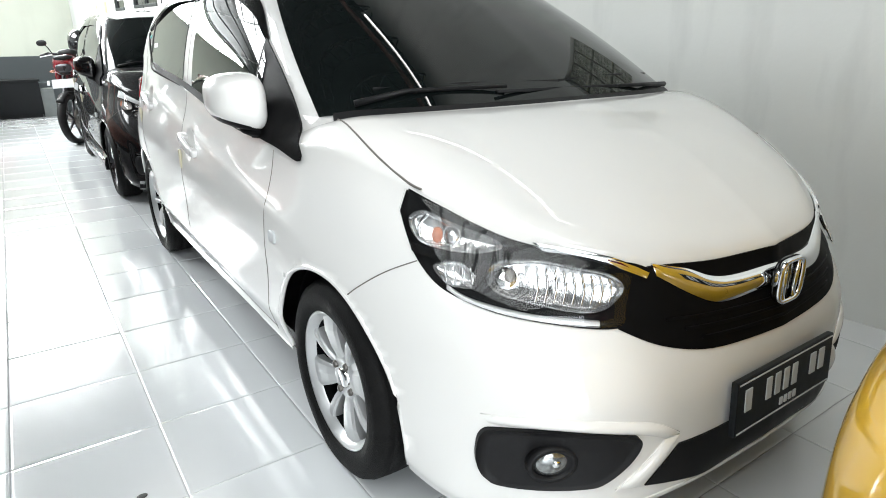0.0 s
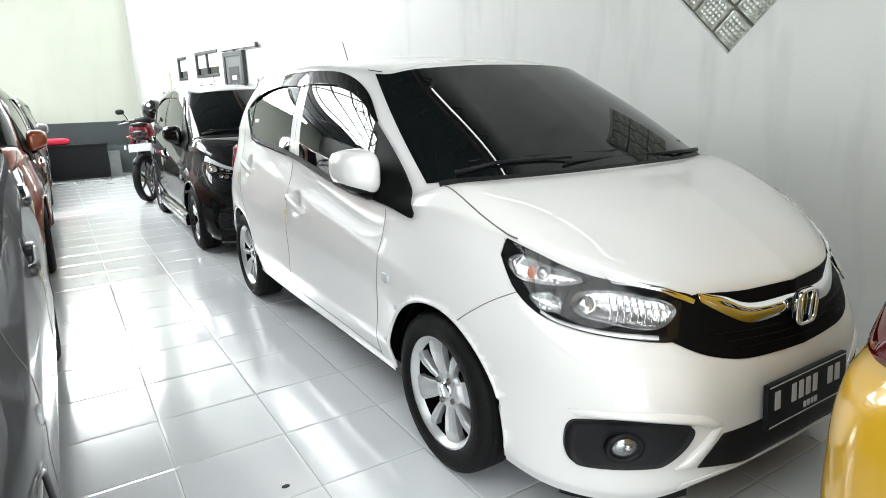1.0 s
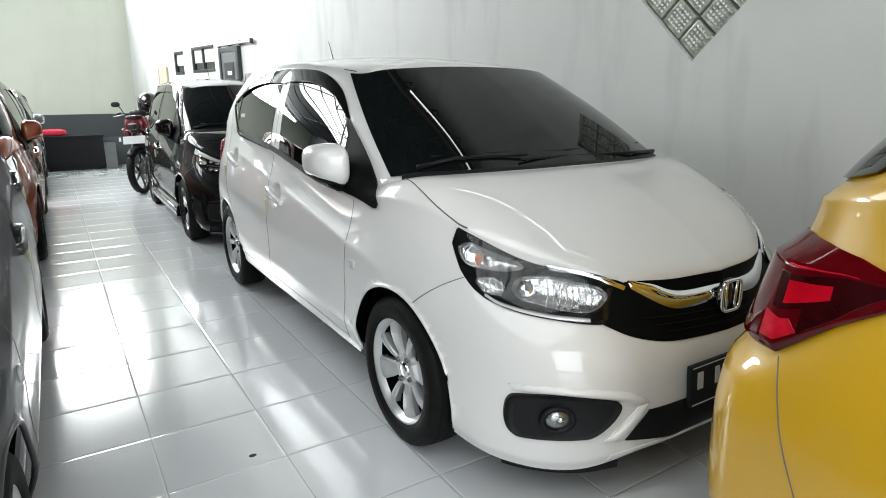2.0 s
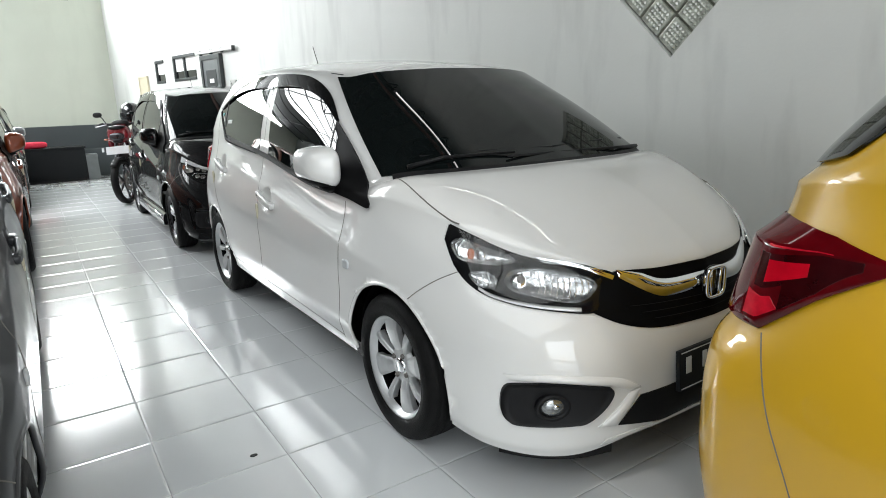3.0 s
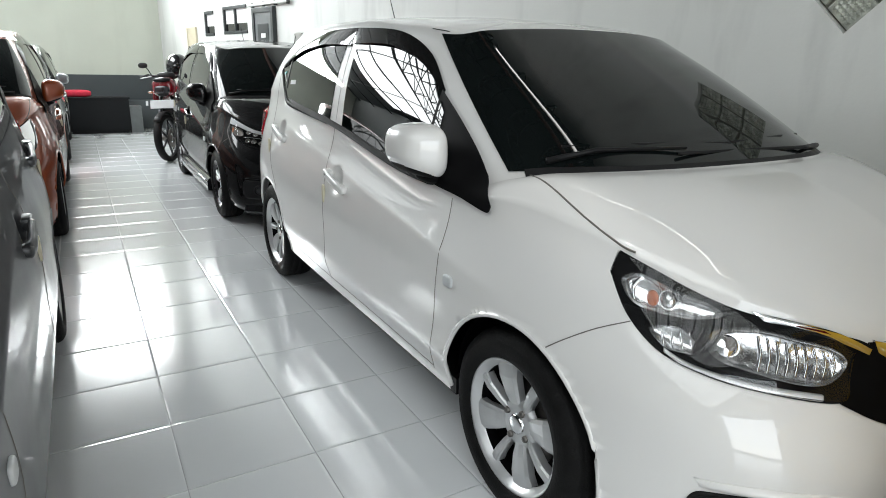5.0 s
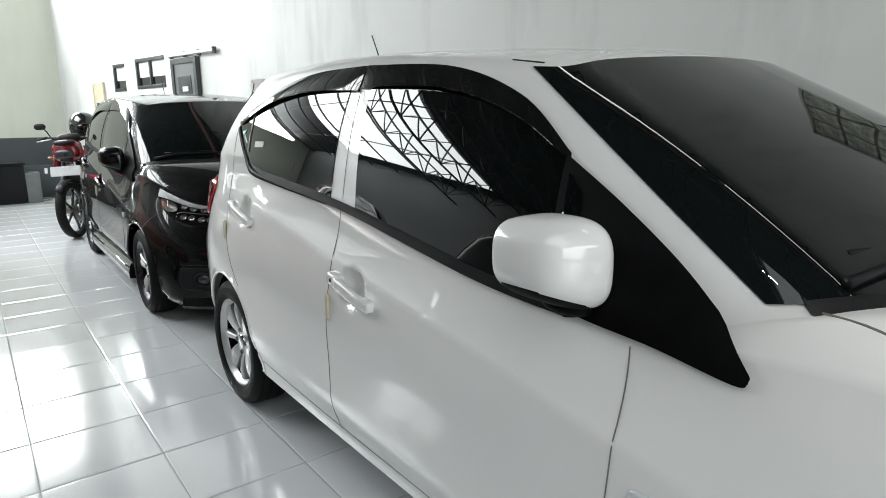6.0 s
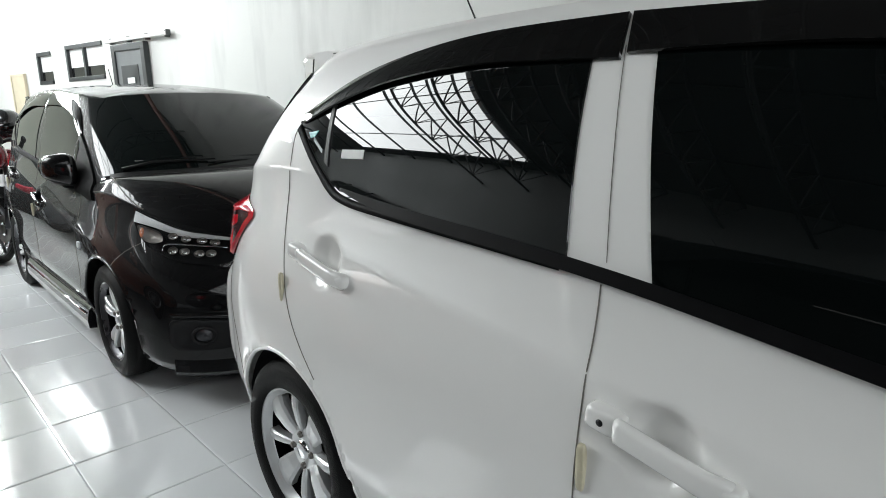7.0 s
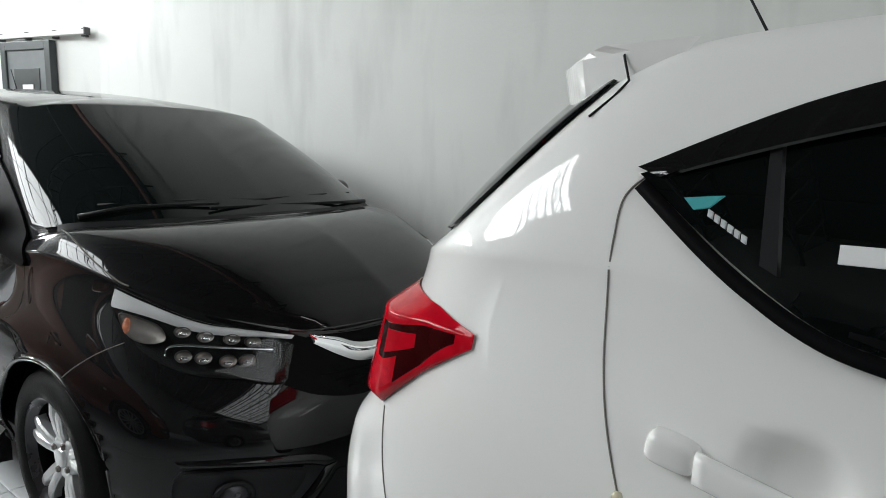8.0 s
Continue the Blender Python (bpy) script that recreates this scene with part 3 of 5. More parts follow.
def door_handle(car, paint, side, y0, z0, y1, z1):
    """A flat pull grip standing off the door, with the lock block behind it."""
    a, b = on_side(y0, z0), on_side(y1, z1)
    verts, faces, n, k = [], [], 16, 16
    for i in range(n + 1):
        f = i / n
        p = a.lerp(b, f * 0.775)
        end = math.sqrt(min(1.0, 0.12 + f / 0.07))
        lift = 0.013 + 0.010 * smooth(f / 0.3)
        hx, hz = 0.0115 * end, 0.0200 * end
        for w in range(k):
            q = 2 * math.pi * w / k
            cx, cz = math.cos(q), math.sin(q)
            verts.append((side * (p.x - 0.004 + lift + hx * math.copysign(abs(cx) ** 0.6, cx)), p.y, p.z + hz * math.copysign(abs(cz) ** 0.6, cz)))
    for i in range(n):
        for w in range(k):
            q = (w + 1) % k
            faces.append((i * k + w, i * k + q, (i + 1) * k + q, (i + 1) * k + w))
    faces += [tuple(range(k))[::-1], tuple(range(n * k, n * k + k))]
    h = link_part("door_handle", mesh_of("door_handle", verts, faces, paint), car)
    p = a.lerp(b, 0.07)
    link_part("handle_foot", ellipsoid("handle_foot", (0, 0, 0), (0.022, 0.022, 0.0165), paint, 3.2, 12), h, "", pose(side * (p.x + 0.002), p.y, p.z, 8))
    p = a.lerp(b, 0.885)
    link_part("lock_block", ellipsoid("lock_block", (0, 0, 0), (0.021, 0.032, 0.0205), paint, 4, 14), h, "", pose(side * (p.x + 0.004), p.y, p.z, 8))
    if z0 < 0.85:
        link_part("keyhole", lathe_mesh("keyhole", [(0.0, 0.006), (0.002, 0.006), (0.002, 0.0)], M["trim"], 12), h, "", pose(side * (p.x + 0.0235), p.y, p.z, 0, 0, 0 if side > 0 else 180))


def plate_on(car, c, rx, ry=0, wide=0.43, high=0.135, base="plate"):
    """A number plate with plain bars for its characters, facing -y before it is turned."""
    bm = bmesh.new()
    box_bm(bm, -wide / 2, -0.004, -high / 2, wide / 2, 0.012, high / 2, 0.004)
    p = part("number_plate", bm, M[base], car, "black number plate with pale characters" if base == "plate" else "pale number plate", pose(*c, rx, 0, ry))
    bars = [(-0.17, 0.026)] + [(-0.085 + 0.038 * i, 0.022) for i in range(4)] + [(0.115 + 0.042 * i, 0.026) for i in range(2)]
    for x, w in bars:
        bm = bmesh.new()
        box_bm(bm, x - w / 2, -0.0065, -0.012, x + w / 2, -0.003, 0.042)
        part("plate_bar", bm, M["plate_ink"], p)
    for i in range(4):
        bm = bmesh.new()
        box_bm(bm, -0.03 + 0.02 * i, -0.0065, -0.048, -0.018 + 0.02 * i, -0.003, -0.030)
        part("plate_small_bar", bm, M["plate_ink"], p)
    bm = bmesh.new()
    for z in (-high / 2 + 0.006, high / 2 - 0.009):
        box_bm(bm, -wide / 2 + 0.008, -0.0055, z, wide / 2 - 0.008, -0.003, z + 0.003)
    part("plate_border", bm, M["plate_ink"], p)


def headlight(car, side, style):
    """Housing, chrome bowls, amber bulb, ribs and a clear cover."""
    lo = [(-0.285, 0.672), (-0.247, 0.621), (-0.193, 0.596), (-0.002, 0.609), (0.174, 0.629), (0.32, 0.662), (0.417, 0.72), (0.475, 0.80)]
    hi = [(-0.300, 0.700), (-0.25, 0.716), (-0.15, 0.728), (-0.03, 0.742), (0.113, 0.763), (0.23, 0.790), (0.33, 0.818), (0.455, 0.852)]
    if style == "led":
        lo = [(-0.285, 0.665), (-0.247, 0.630), (-0.193, 0.615), (-0.002, 0.622), (0.174, 0.642), (0.32, 0.685), (0.417, 0.745), (0.475, 0.81)]
    h = link_part("headlight", patch_mesh("headlight", on_corner, lo, hi, M["sail"], 36, 10, 0.0035, 0.0, side), car, "black-bezelled headlight with clear cover")

    def blob(name, outline, material, off, dome=0.0, n=40, label=""):
        return link_part(name, blob_mesh(name, on_corner, outline, material, off, dome, side, n, 5), h, label)

    def strip(name, lower, upper, material, off, dome=0.002):
        return link_part(name, patch_mesh(name, on_corner, lower, upper, material, 24, 4, off, dome, side), h)
    if style == "halogen":
        blob("main_reflector", [(0.190, 0.690), (0.150, 0.717), (0.04, 0.724), (-0.075, 0.710), (-0.165, 0.697), (-0.206, 0.668), (-0.160, 0.632), (-0.080, 0.626), (0.055, 0.643), (0.155, 0.660)], M["reflector"], 0.016, -0.009)
        blob("corner_reflector", [(0.345, 0.702), (0.279, 0.712), (0.228, 0.694), (0.205, 0.668), (0.284, 0.666), (0.328, 0.682)], M["reflector"], 0.015, -0.007)
        blob("indicator_reflector", [(0.438, 0.788), (0.387, 0.808), (0.299, 0.788), (0.179, 0.764), (0.146, 0.744), (0.21, 0.730), (0.317, 0.732), (0.404, 0.746)], M["reflector"], 0.016, -0.009)
        blob("amber_bulb", oval(0.345, 0.760, 0.017, 0.017), M["amber"], 0.010, 0.008, 16)
        blob("indicator_bulb", oval(0.30, 0.762, 0.030, 0.022), M["reflector"], 0.010, 0.007, 16)
        blob("bulb_shade", oval(0.135, 0.688, 0.042, 0.026), M["chrome"], 0.010, 0.008, 24)
        blob("bulb", oval(0.120, 0.690, 0.016, 0.012), M["disc"], 0.018, 0.003, 16)
        strip("chrome_arc", [(0.392, 0.748), (0.398, 0.775), (0.372, 0.800)], [(0.402, 0.748), (0.410, 0.778), (0.382, 0.806)], M["chrome"], 0.013)
        for i in range(9):
            q = 0.045 - 0.026 * i
            z0, z1 = 0.640 - 0.0012 * i + 0.002 * max(0, i - 5), 0.716 - 0.0028 * i
            link_part("lens_rib", line_mesh("lens_rib", on_corner, [(q, z0 + 0.006), (q - 0.008, (z0 + z1) / 2), (q, z1 - 0.006)], M["chrome"], 0.0045, 8, 0.0145, side), h)
        for i in range(4):
            q = 0.225 + 0.026 * i
            link_part("lens_rib", line_mesh("lens_rib", on_corner, [(q, 0.672), (q + 0.010, 0.702)], M["chrome"], 0.004, 4, 0.013, side), h)
        strip("bezel_bar", [(0.225, 0.664), (0.212, 0.690), (0.190, 0.722)], [(0.200, 0.655), (0.190, 0.690), (0.160, 0.726)], M["sail"], 0.0178, 0.001)
        strip("bezel_bar", [(0.420, 0.722), (0.330, 0.712), (0.230, 0.714), (0.120, 0.728)], [(0.425, 0.738), (0.330, 0.729), (0.235, 0.727), (0.130, 0.742)], M["sail"], 0.0178, 0.001)
        strip("chrome_lid", [(0.03, 0.742), (-0.16, 0.716), (-0.275, 0.686)], [(0.059, 0.760), (-0.16, 0.735), (-0.282, 0.698)], M["chrome"], 0.012)
        strip("lower_bezel", [(0.30, 0.660), (0.223, 0.638), (0.052, 0.616), (-0.141, 0.602)], [(0.30, 0.668), (0.223, 0.646), (0.052, 0.624), (-0.141, 0.610)], M["alloy"], 0.012)
    elif style == "led":
        for q, z in ((0.184, 0.734), (0.099, 0.722), (0.003, 0.714), (-0.075, 0.705), (0.171, 0.675), (0.099, 0.670), (0.010, 0.660), (-0.059, 0.659)):
            blob("led_cell", oval(q, z, 0.031, 0.014), M["disc"], 0.014, -0.005, 20)
            blob("led_lens", oval(q, z - 0.004, 0.017, 0.006), M["chrome"], 0.011, 0.004, 14)
        strip("divider_bar", [(0.235, 0.675), (0.195, 0.699), (-0.148, 0.680)], [(0.239, 0.680), (0.192, 0.704), (-0.150, 0.685)], M["chrome"], 0.014, 0.001)
        blob("indicator_reflector", [(0.43, 0.775), (0.36, 0.770), (0.27, 0.748), (0.245, 0.715), (0.31, 0.705), (0.39, 0.725)], M["disc"], 0.014, -0.007)
        blob("amber_bulb", oval(0.397, 0.748, 0.017, 0.021), M["amber"], 0.012, 0.006, 16)
        strip("chrome_lid", [(0.468, 0.794), (0.33, 0.774), (0.113, 0.732), (-0.10, 0.718), (-0.22, 0.709)], [(0.455, 0.842), (0.33, 0.808), (0.113, 0.756), (-0.10, 0.734), (-0.23, 0.718)], M["alloy"], 0.012)
    else:
        blob("main_reflector", [(0.20, 0.72), (0.05, 0.735), (-0.12, 0.712), (-0.19, 0.67), (-0.10, 0.634), (0.05, 0.645), (0.17, 0.67)], M["disc"], 0.016, -0.009)
        blob("bulb_shade", oval(0.03, 0.685, 0.05, 0.028), M["chrome"], 0.012, 0.006, 20)
        blob("indicator_reflector", [(0.42, 0.785), (0.34, 0.79), (0.24, 0.765), (0.22, 0.72), (0.31, 0.71), (0.39, 0.74)], M["disc"], 0.016, -0.009)
    cover = link_part("lamp_cover", patch_mesh("lamp_cover", on_corner, [(-0.212, 0.630), (-0.190, 0.599)] + lo[3:], [(-0.228, 0.690), (-0.15, 0.722)] + hi[3:], M["lens"], 36, 10, 0.019, 0.008, side, skirt=0.004), h, "clear plastic lamp cover")
    cover.visible_shadow = False


def tail_light(car, side):
    """A faceted red lens that stands proud of the rear corner, with its inner chambers."""
    lo = [(10.80, 0.951), (11.2, 0.884), (11.6, 0.802), (12.1, 0.792), (12.8, 0.80)]
    hi = [(10.80, 0.974), (11.2, 0.998), (11.6, 1.006), (12.1, 1.008), (12.8, 0.99)]

    def run(pts, f):
        k = min(int(f * 4), 3)
        return [a + (b - a) * (f * 4 - k) for a, b in zip(pts[k], pts[k + 1])]

    def lens(f, v):
        f, v = min(1.0, max(0.0, f)), min(1.0, max(0.0, v))
        a, b = run(lo, f), run(hi, f)
        out = min(1.0, f / 0.55) * (1 - 0.5 * smooth((f - 0.6) / 0.4))
        up = min(v / 0.07, 0.30 + 0.70 * v / 0.74, (1 - v) / 0.26)
        return proud(uz, a[0] + (b[0] - a[0]) * v, a[1] + (b[1] - a[1]) * v, 0.005 + 0.046 * out * up)

    def put(name, lower, upper, material, off, dome=0.0, parent=None, n=10, m=8, label=""):
        return link_part(name, patch_mesh(name, lens, lower, upper, material, n, m, off, dome, side, max(off, 0.002) * 0.9, True), parent, label)
    t = put("tail_light", [(0, 0), (1, 0)], [(0, 1), (1, 1)], M["red_lens"], 0.0, 0.0, car, 40, 27, "deep red faceted tail light")
    put("dark_chamber", [(0.08, 0.40), (0.24, 0.10), (0.40, 0.07)], [(0.08, 0.68), (0.24, 0.68), (0.40, 0.66)], M["dark_red"], 0.0006, 0, t)
    put("dark_chamber", [(0.40, 0.34), (0.55, 0.36)], [(0.40, 0.66), (0.55, 0.66)], M["dark_red"], 0.0006, 0, t)
    put("light_plate", [(0.29, 0.38), (0.50, 0.41)], [(0.29, 0.56), (0.50, 0.61)], M["red_lens"], 0.0011, 0, t)
    put("light_bar", [(0.40, 0.09), (0.58, 0.10)], [(0.45, 0.26), (0.58, 0.32)], M["red_bright"], 0.0006, 0, t)
    put("light_bar", [(0.20, 0.715), (0.52, 0.725)], [(0.20, 0.732), (0.52, 0.745)], M["red_bright"], 0.0006, 0, t)


def car(m, label, paint, wheels="blade", lamps="halogen", seam=0.0024):
    c = thing("car", m, label, "car", "parked cars")
    link_part("body", body_mesh(paint), c, "")
    for side in (1, -1):
        for k, y in enumerate(AXLES):
            add_wheel(c, wheels, side, y, 17 + 31 * k)
            arch_liner(c, side, y, paint)
    # underside and inner sills
    bm = bmesh.new()
    box_bm(bm, -0.49, -0.60, 0.19, 0.49, 2.85, 0.25)
    box_bm(bm, -0.76, 0.36, 0.19, 0.76, 2.04, 0.25)
    part("underbody", bm, M["trim"], c, "black underbody")
    # glass
    link_part("windscreen", patch_mesh("windscreen", wscreen, [(-4.93, 0.035), (-3.4, 0.0), (-1.6, -0.01), (0, -0.01), (1.6, -0.01), (3.4, 0.0), (4.93, 0.035)], [(-4.90, 0.965), (-3.4, 0.985), (-1.6, 0.985), (0, 0.985), (1.6, 0.985), (3.4, 0.985), (4.90, 0.965)], M["clear_tint"], 48, 14, 0.004), c, "dark tinted windscreen")
    link_part("rear_screen", patch_mesh("rear_screen", rscreen, [(-2.35, 0.14), (-1, 0.08), (0, 0.06), (1, 0.08), (2.35, 0.14)], [(-2.75, 0.90), (-1, 0.93), (0, 0.93), (1, 0.93), (2.75, 0.90)], M["tint"], 48, 10, 0.008, 0.022), c, "dark tinted rear window")
    for side in (1, -1):
        link_part("front_door_glass", patch_mesh("front_door_glass", on_glass, [(0.545, 0.898), (0.80, 0.922), (1.1, 0.960), (1.338, 0.998)], [(0.600, 1.165), (0.80, 1.262), (1.08, 1.332), (1.410, 1.348)], M["tint"], 28, 10, 0.003, side=side), c, "dark tinted door window")
        link_part("rear_door_glass", patch_mesh("rear_door_glass", on_glass, [(1.495, 1.012), (1.75, 1.030), (1.98, 1.046), (2.13, 1.060), (2.21, 1.082), (2.30, 1.138), (2.412, 1.224)], [(1.528, 1.350), (1.75, 1.366), (1.98, 1.350), (2.13, 1.326), (2.21, 1.308), (2.30, 1.284), (2.43, 1.238)], M["tint"], 36, 10, 0.003, side=side), c, "dark tinted door window")
        link_part("window_divider", patch_mesh("window_divider", on_glass, [(2.247, 1.128), (2.267, 1.138)], [(2.263, 1.280), (2.276, 1.277)], M["trim"], 4, 6, 0.006, side=side), c, "black window divider")
        link_part("sail_panel", patch_mesh("sail_panel", skin, [(0.176, 0.868), (0.198, 0.860), (0.33, 0.880), (0.46, 0.890), (0.57, 0.902)], [(0.176, 0.871), (0.188, 0.894), (0.31, 0.998), (0.46, 1.094), (0.615, 1.178)], M["sail"], 28, 14, 0.011, side=side, skirt=0.02), c, "black triangular sail panel")
        link_part("belt_moulding", patch_mesh("belt_moulding", on_glass, [(0.52, 0.884), (0.8, 0.904), (1.4, 0.986), (1.95, 1.034), (2.17, 1.074)], [(0.52, 0.906), (0.8, 0.928), (1.4, 1.010), (1.95, 1.058), (2.17, 1.080)], M["sail"], 30, 3, 0.008, side=side), c, "black belt moulding")
        link_part("window_rubber", line_mesh("window_rubber", on_glass, [(1.50, 1.003), (1.75, 1.021), (1.98, 1.037), (2.13, 1.050), (2.215, 1.073), (2.31, 1.130), (2.426, 1.224)], M["sail"], 0.020, 40, 0.0065, side), c, "black rubber window surround")
        link_part("sail_seam", line_mesh("sail_seam", skin, [(0.548, 0.915), (0.560, 0.99), (0.578, 1.07)], M["alloy"], 0.004, 12, 0.0135, side), c)
        link_part("quarter_pane", patch_mesh("quarter_pane", skin, [(0.500, 0.912), (0.546, 0.914)], [(0.552, 1.108), (0.592, 1.142)], M["tint"], 8, 10, 0.0135, side=side, skirt=0.003), c, "glossy dark quarter pane")
        top = [Vector(spline(ROOF, 4.5 + 0.8 * i / 12)) + Vector((-0.003, 0, 0.002)) for i in range(13)]
        link_part("roof_moulding", tube_mesh("roof_moulding", [(side * p.x, p.y, p.z - 0.001) for p in top], 0.003, M["trim"], 6), c, "black roof gutter moulding")
        door_mirror(c, side, paint)
        tail_light(c, side)
        headlight(c, side, lamps)
        for y0, z0, y1, z1 in ((1.165, 0.752, 1.400, 0.796), (2.085, 0.866, 2.362, 0.910)):
            door_handle(c, paint, side, y0, z0, y1, z1)
        seams = [
            ("door_gap", on_side, [(0.378, 0.868), (0.372, 0.78), (0.372, 0.62), (0.395, 0.42), (0.425, 0.275)]),
            ("door_gap", on_side, [(1.425, 0.985), (1.420, 0.75), (1.415, 0.50), (1.40, 0.29)]),
            ("door_gap", on_glass, [(1.42, 1.02), (1.44, 1.18), (1.47, 1.36)]),
            ("door_gap", on_glass, [(2.42, 1.238), (2.447, 1.205), (2.452, 1.15), (2.452, 1.110)]),
            ("door_gap", on_side, [(2.452, 1.107), (2.438, 0.98), (2.405, 0.87), (2.34, 0.745), (2.215, 0.590)]),
            ("sill_gap", on_side, [(0.425, 0.285), (0.9, 0.295), (1.5, 0.300), (2.05, 0.310)]),
            ("bumper_gap", on_side, [(-0.140, 0.592), (-0.19, 0.632), (-0.25, 0.675), (-0.31, 0.708)]),
            ("bumper_gap", on_side, [(2.70, 0.42), (2.755, 0.54), (2.81, 0.66), (2.850, 0.797)]),
        ]
        for name, fn, pts in seams:
            link_part(name, line_mesh(name, fn, pts, M["gap"], seam * (0.35 if fn is on_glass and pts[0][0] < 2 else 1), side=side), c)
        grid = [hood(3.0 + 2.4 * a / 70, b / 30) for a in range(71) for b in range(31)]
        run = []
        for i in range(25):
            x, y = resample([(0.680, -0.268), (0.691, -0.225), (0.702, -0.14), (0.706, -0.05), (0.700, 0.05), (0.686, 0.135)], i / 24)
            run.append((x, y, min(grid, key=lambda p: (p.x - x) ** 2 + (p.y - y) ** 2).z))
        zs = [r[2] for r in run]
        run = [(x, y, sum(zs[max(0, k - 2):k + 3]) / len(zs[max(0, k - 2):k + 3])) for k, (x, y, z) in enumerate(run)]
        link_part("bonnet_gap", tube_mesh("bonnet_gap", [(side * x, y, z + 0.0008) for x, y, z in run], 0.0026, M["gap"], 6), c)
        p = on_side(0.300, 0.630)
        link_part("side_repeater", ellipsoid("side_repeater", (side * (p.x + 0.002), p.y, p.z), (0.007, 0.026, 0.019), M["plate_ink"], 3.2, 10), c, "small clear side repeater")
        for y, z in ((1.405, 0.70), (2.385, 0.80)):
            p = on_side(y, z)
            link_part("door_edge_guard", ellipsoid("door_edge_guard", (side * (p.x + 0.004), p.y, p.z), (0.007, 0.008, 0.042), M["gold"], 4, 8), c, "small gold door edge guard")
        link_part("window_visor", patch_mesh("window_visor", on_glass, [(0.605, 1.166), (0.80, 1.260), (1.08, 1.327), (1.462, 1.346)], [(0.61, 1.182), (0.80, 1.302), (1.08, 1.386), (1.472, 1.414)], M["visor"], 26, 5, 0.006, 0.002, side, 0.006, flare=0.012), c, "smoked door window visor")
        link_part("window_visor", patch_mesh("window_visor", on_glass, [(1.474, 1.338), (1.80, 1.344), (2.04, 1.325), (2.22, 1.288), (2.402, 1.234)], [(1.480, 1.414), (1.80, 1.412), (2.04, 1.384), (2.23, 1.336), (2.434, 1.246)], M["visor"], 26, 5, 0.006, 0.002, side, 0.006, flare=0.012), c, "smoked door window visor")
        # fog lamp corner
        fog = link_part("fog_lamp_housing", blob_mesh("fog_lamp_housing", on_front, [(0.697, 0.378), (0.672, 0.393), (0.58, 0.397), (0.462, 0.380), (0.431, 0.358), (0.452, 0.312), (0.501, 0.267), (0.544, 0.257), (0.663, 0.253), (0.690, 0.264), (0.702, 0.291), (0.704, 0.334)], M["trim"], 0.011, -0.008, side, 60, 6, 0.012), c, "black fog lamp housing")
        p = on_front(0.600, 0.322)
        at = pose(side * (p.x - 0.004), p.y + 0.002, p.z, 0, 0, side * 26)
        link_part("fog_lamp", ring_mesh("fog_lamp", (0, 0, 0), 0.048, 0.012, 0.020, M["trim"], 26, 1.15, 0.9), fog, "", at)
        link_part("fog_reflector", ellipsoid("fog_reflector", (0, -0.008, 0), (0.040, 0.012, 0.031), M["fog_glass"], 2, 14), fog, "clear oval fog lamp", at)
        link_part("fog_bulb", ellipsoid("fog_bulb", (0.008, -0.019, 0.002), (0.010, 0.004, 0.009), M["chrome"], 2, 10), fog, "", at)
        for lo, hi in (([(0.372, 0.352), (0.432, 0.374), (0.575, 0.398), (0.690, 0.402)], [(0.337, 0.360), (0.415, 0.401), (0.578, 0.424), (0.700, 0.420)]), ([(0.337, 0.355), (0.365, 0.305), (0.415, 0.240)], [(0.372, 0.350), (0.415, 0.300), (0.475, 0.240)])):
            link_part("fog_surround", patch_mesh("fog_surround", on_front, lo, hi, paint, 16, 4, 0.003, 0.010, side), c)
        # washer and screen wipers
        sp = [wscreen(side * s, t) + Vector((0, -0.012, 0.012)) for s, t in ((3.9, 0.05), (2.6, 0.10), (1.0, 0.09))] if side < 0 else [wscreen(s, t) + Vector((0, -0.012, 0.012)) for s, t in ((3.6, 0.03), (1.8, 0.04), (-1.2, 0.06))]
        w = link_part("wiper", tube_mesh("wiper", sp, [0.010, 0.007, 0.005], M["trim"], 6), c, "black windscreen wiper")
        link_part("wiper_blade", tube_mesh("wiper_blade", [q + Vector((0, 0.006, -0.004)) for q in ([wscreen(side * s, t) + Vector((0, -0.006, 0.006)) for s, t in ((3.2, 0.14), (1.6, 0.14), (0.0, 0.12))])], 0.006, M["trim"], 6), w)
    link_part("cowl_grille", patch_mesh("cowl_grille", wscreen, [(-4.6, -0.02), (-3.2, -0.035), (0, -0.045), (3.2, -0.035), (4.6, -0.02)], [(-4.5, 0.03), (-3.2, 0.02), (0, 0.01), (3.2, 0.02), (4.5, 0.03)], M["trim"], 40, 3, 0.007), c, "black cowl grille")
    # grille, chrome bar, badge, air intake, plate
    g = link_part("grille", patch_mesh("grille", front, [(-0.445, 0.594), (-0.376, 0.559), (-0.27, 0.535), (-0.133, 0.527), (0, 0.525), (0.133, 0.527), (0.27, 0.535), (0.376, 0.559), (0.445, 0.594)], [(-0.352, 0.710), (-0.3, 0.712), (-0.2, 0.708), (-0.1, 0.709), (0, 0.710), (0.1, 0.709), (0.2, 0.708), (0.3, 0.712), (0.352, 0.710)], M["sail"], 44, 8, 0.003), c, "black grille")
    for z in (0.548, 0.570, 0.592):
        w = 0.26 + (z - 0.54) * 1.6
        link_part("grille_slat", patch_mesh("grille_slat", front, [(-w, z + 0.008), (0, z), (w, z + 0.008)], [(-w, z + 0.014), (0, z + 0.006), (w, z + 0.014)], M["sail"], 24, 2, 0.006, 0.002), g)
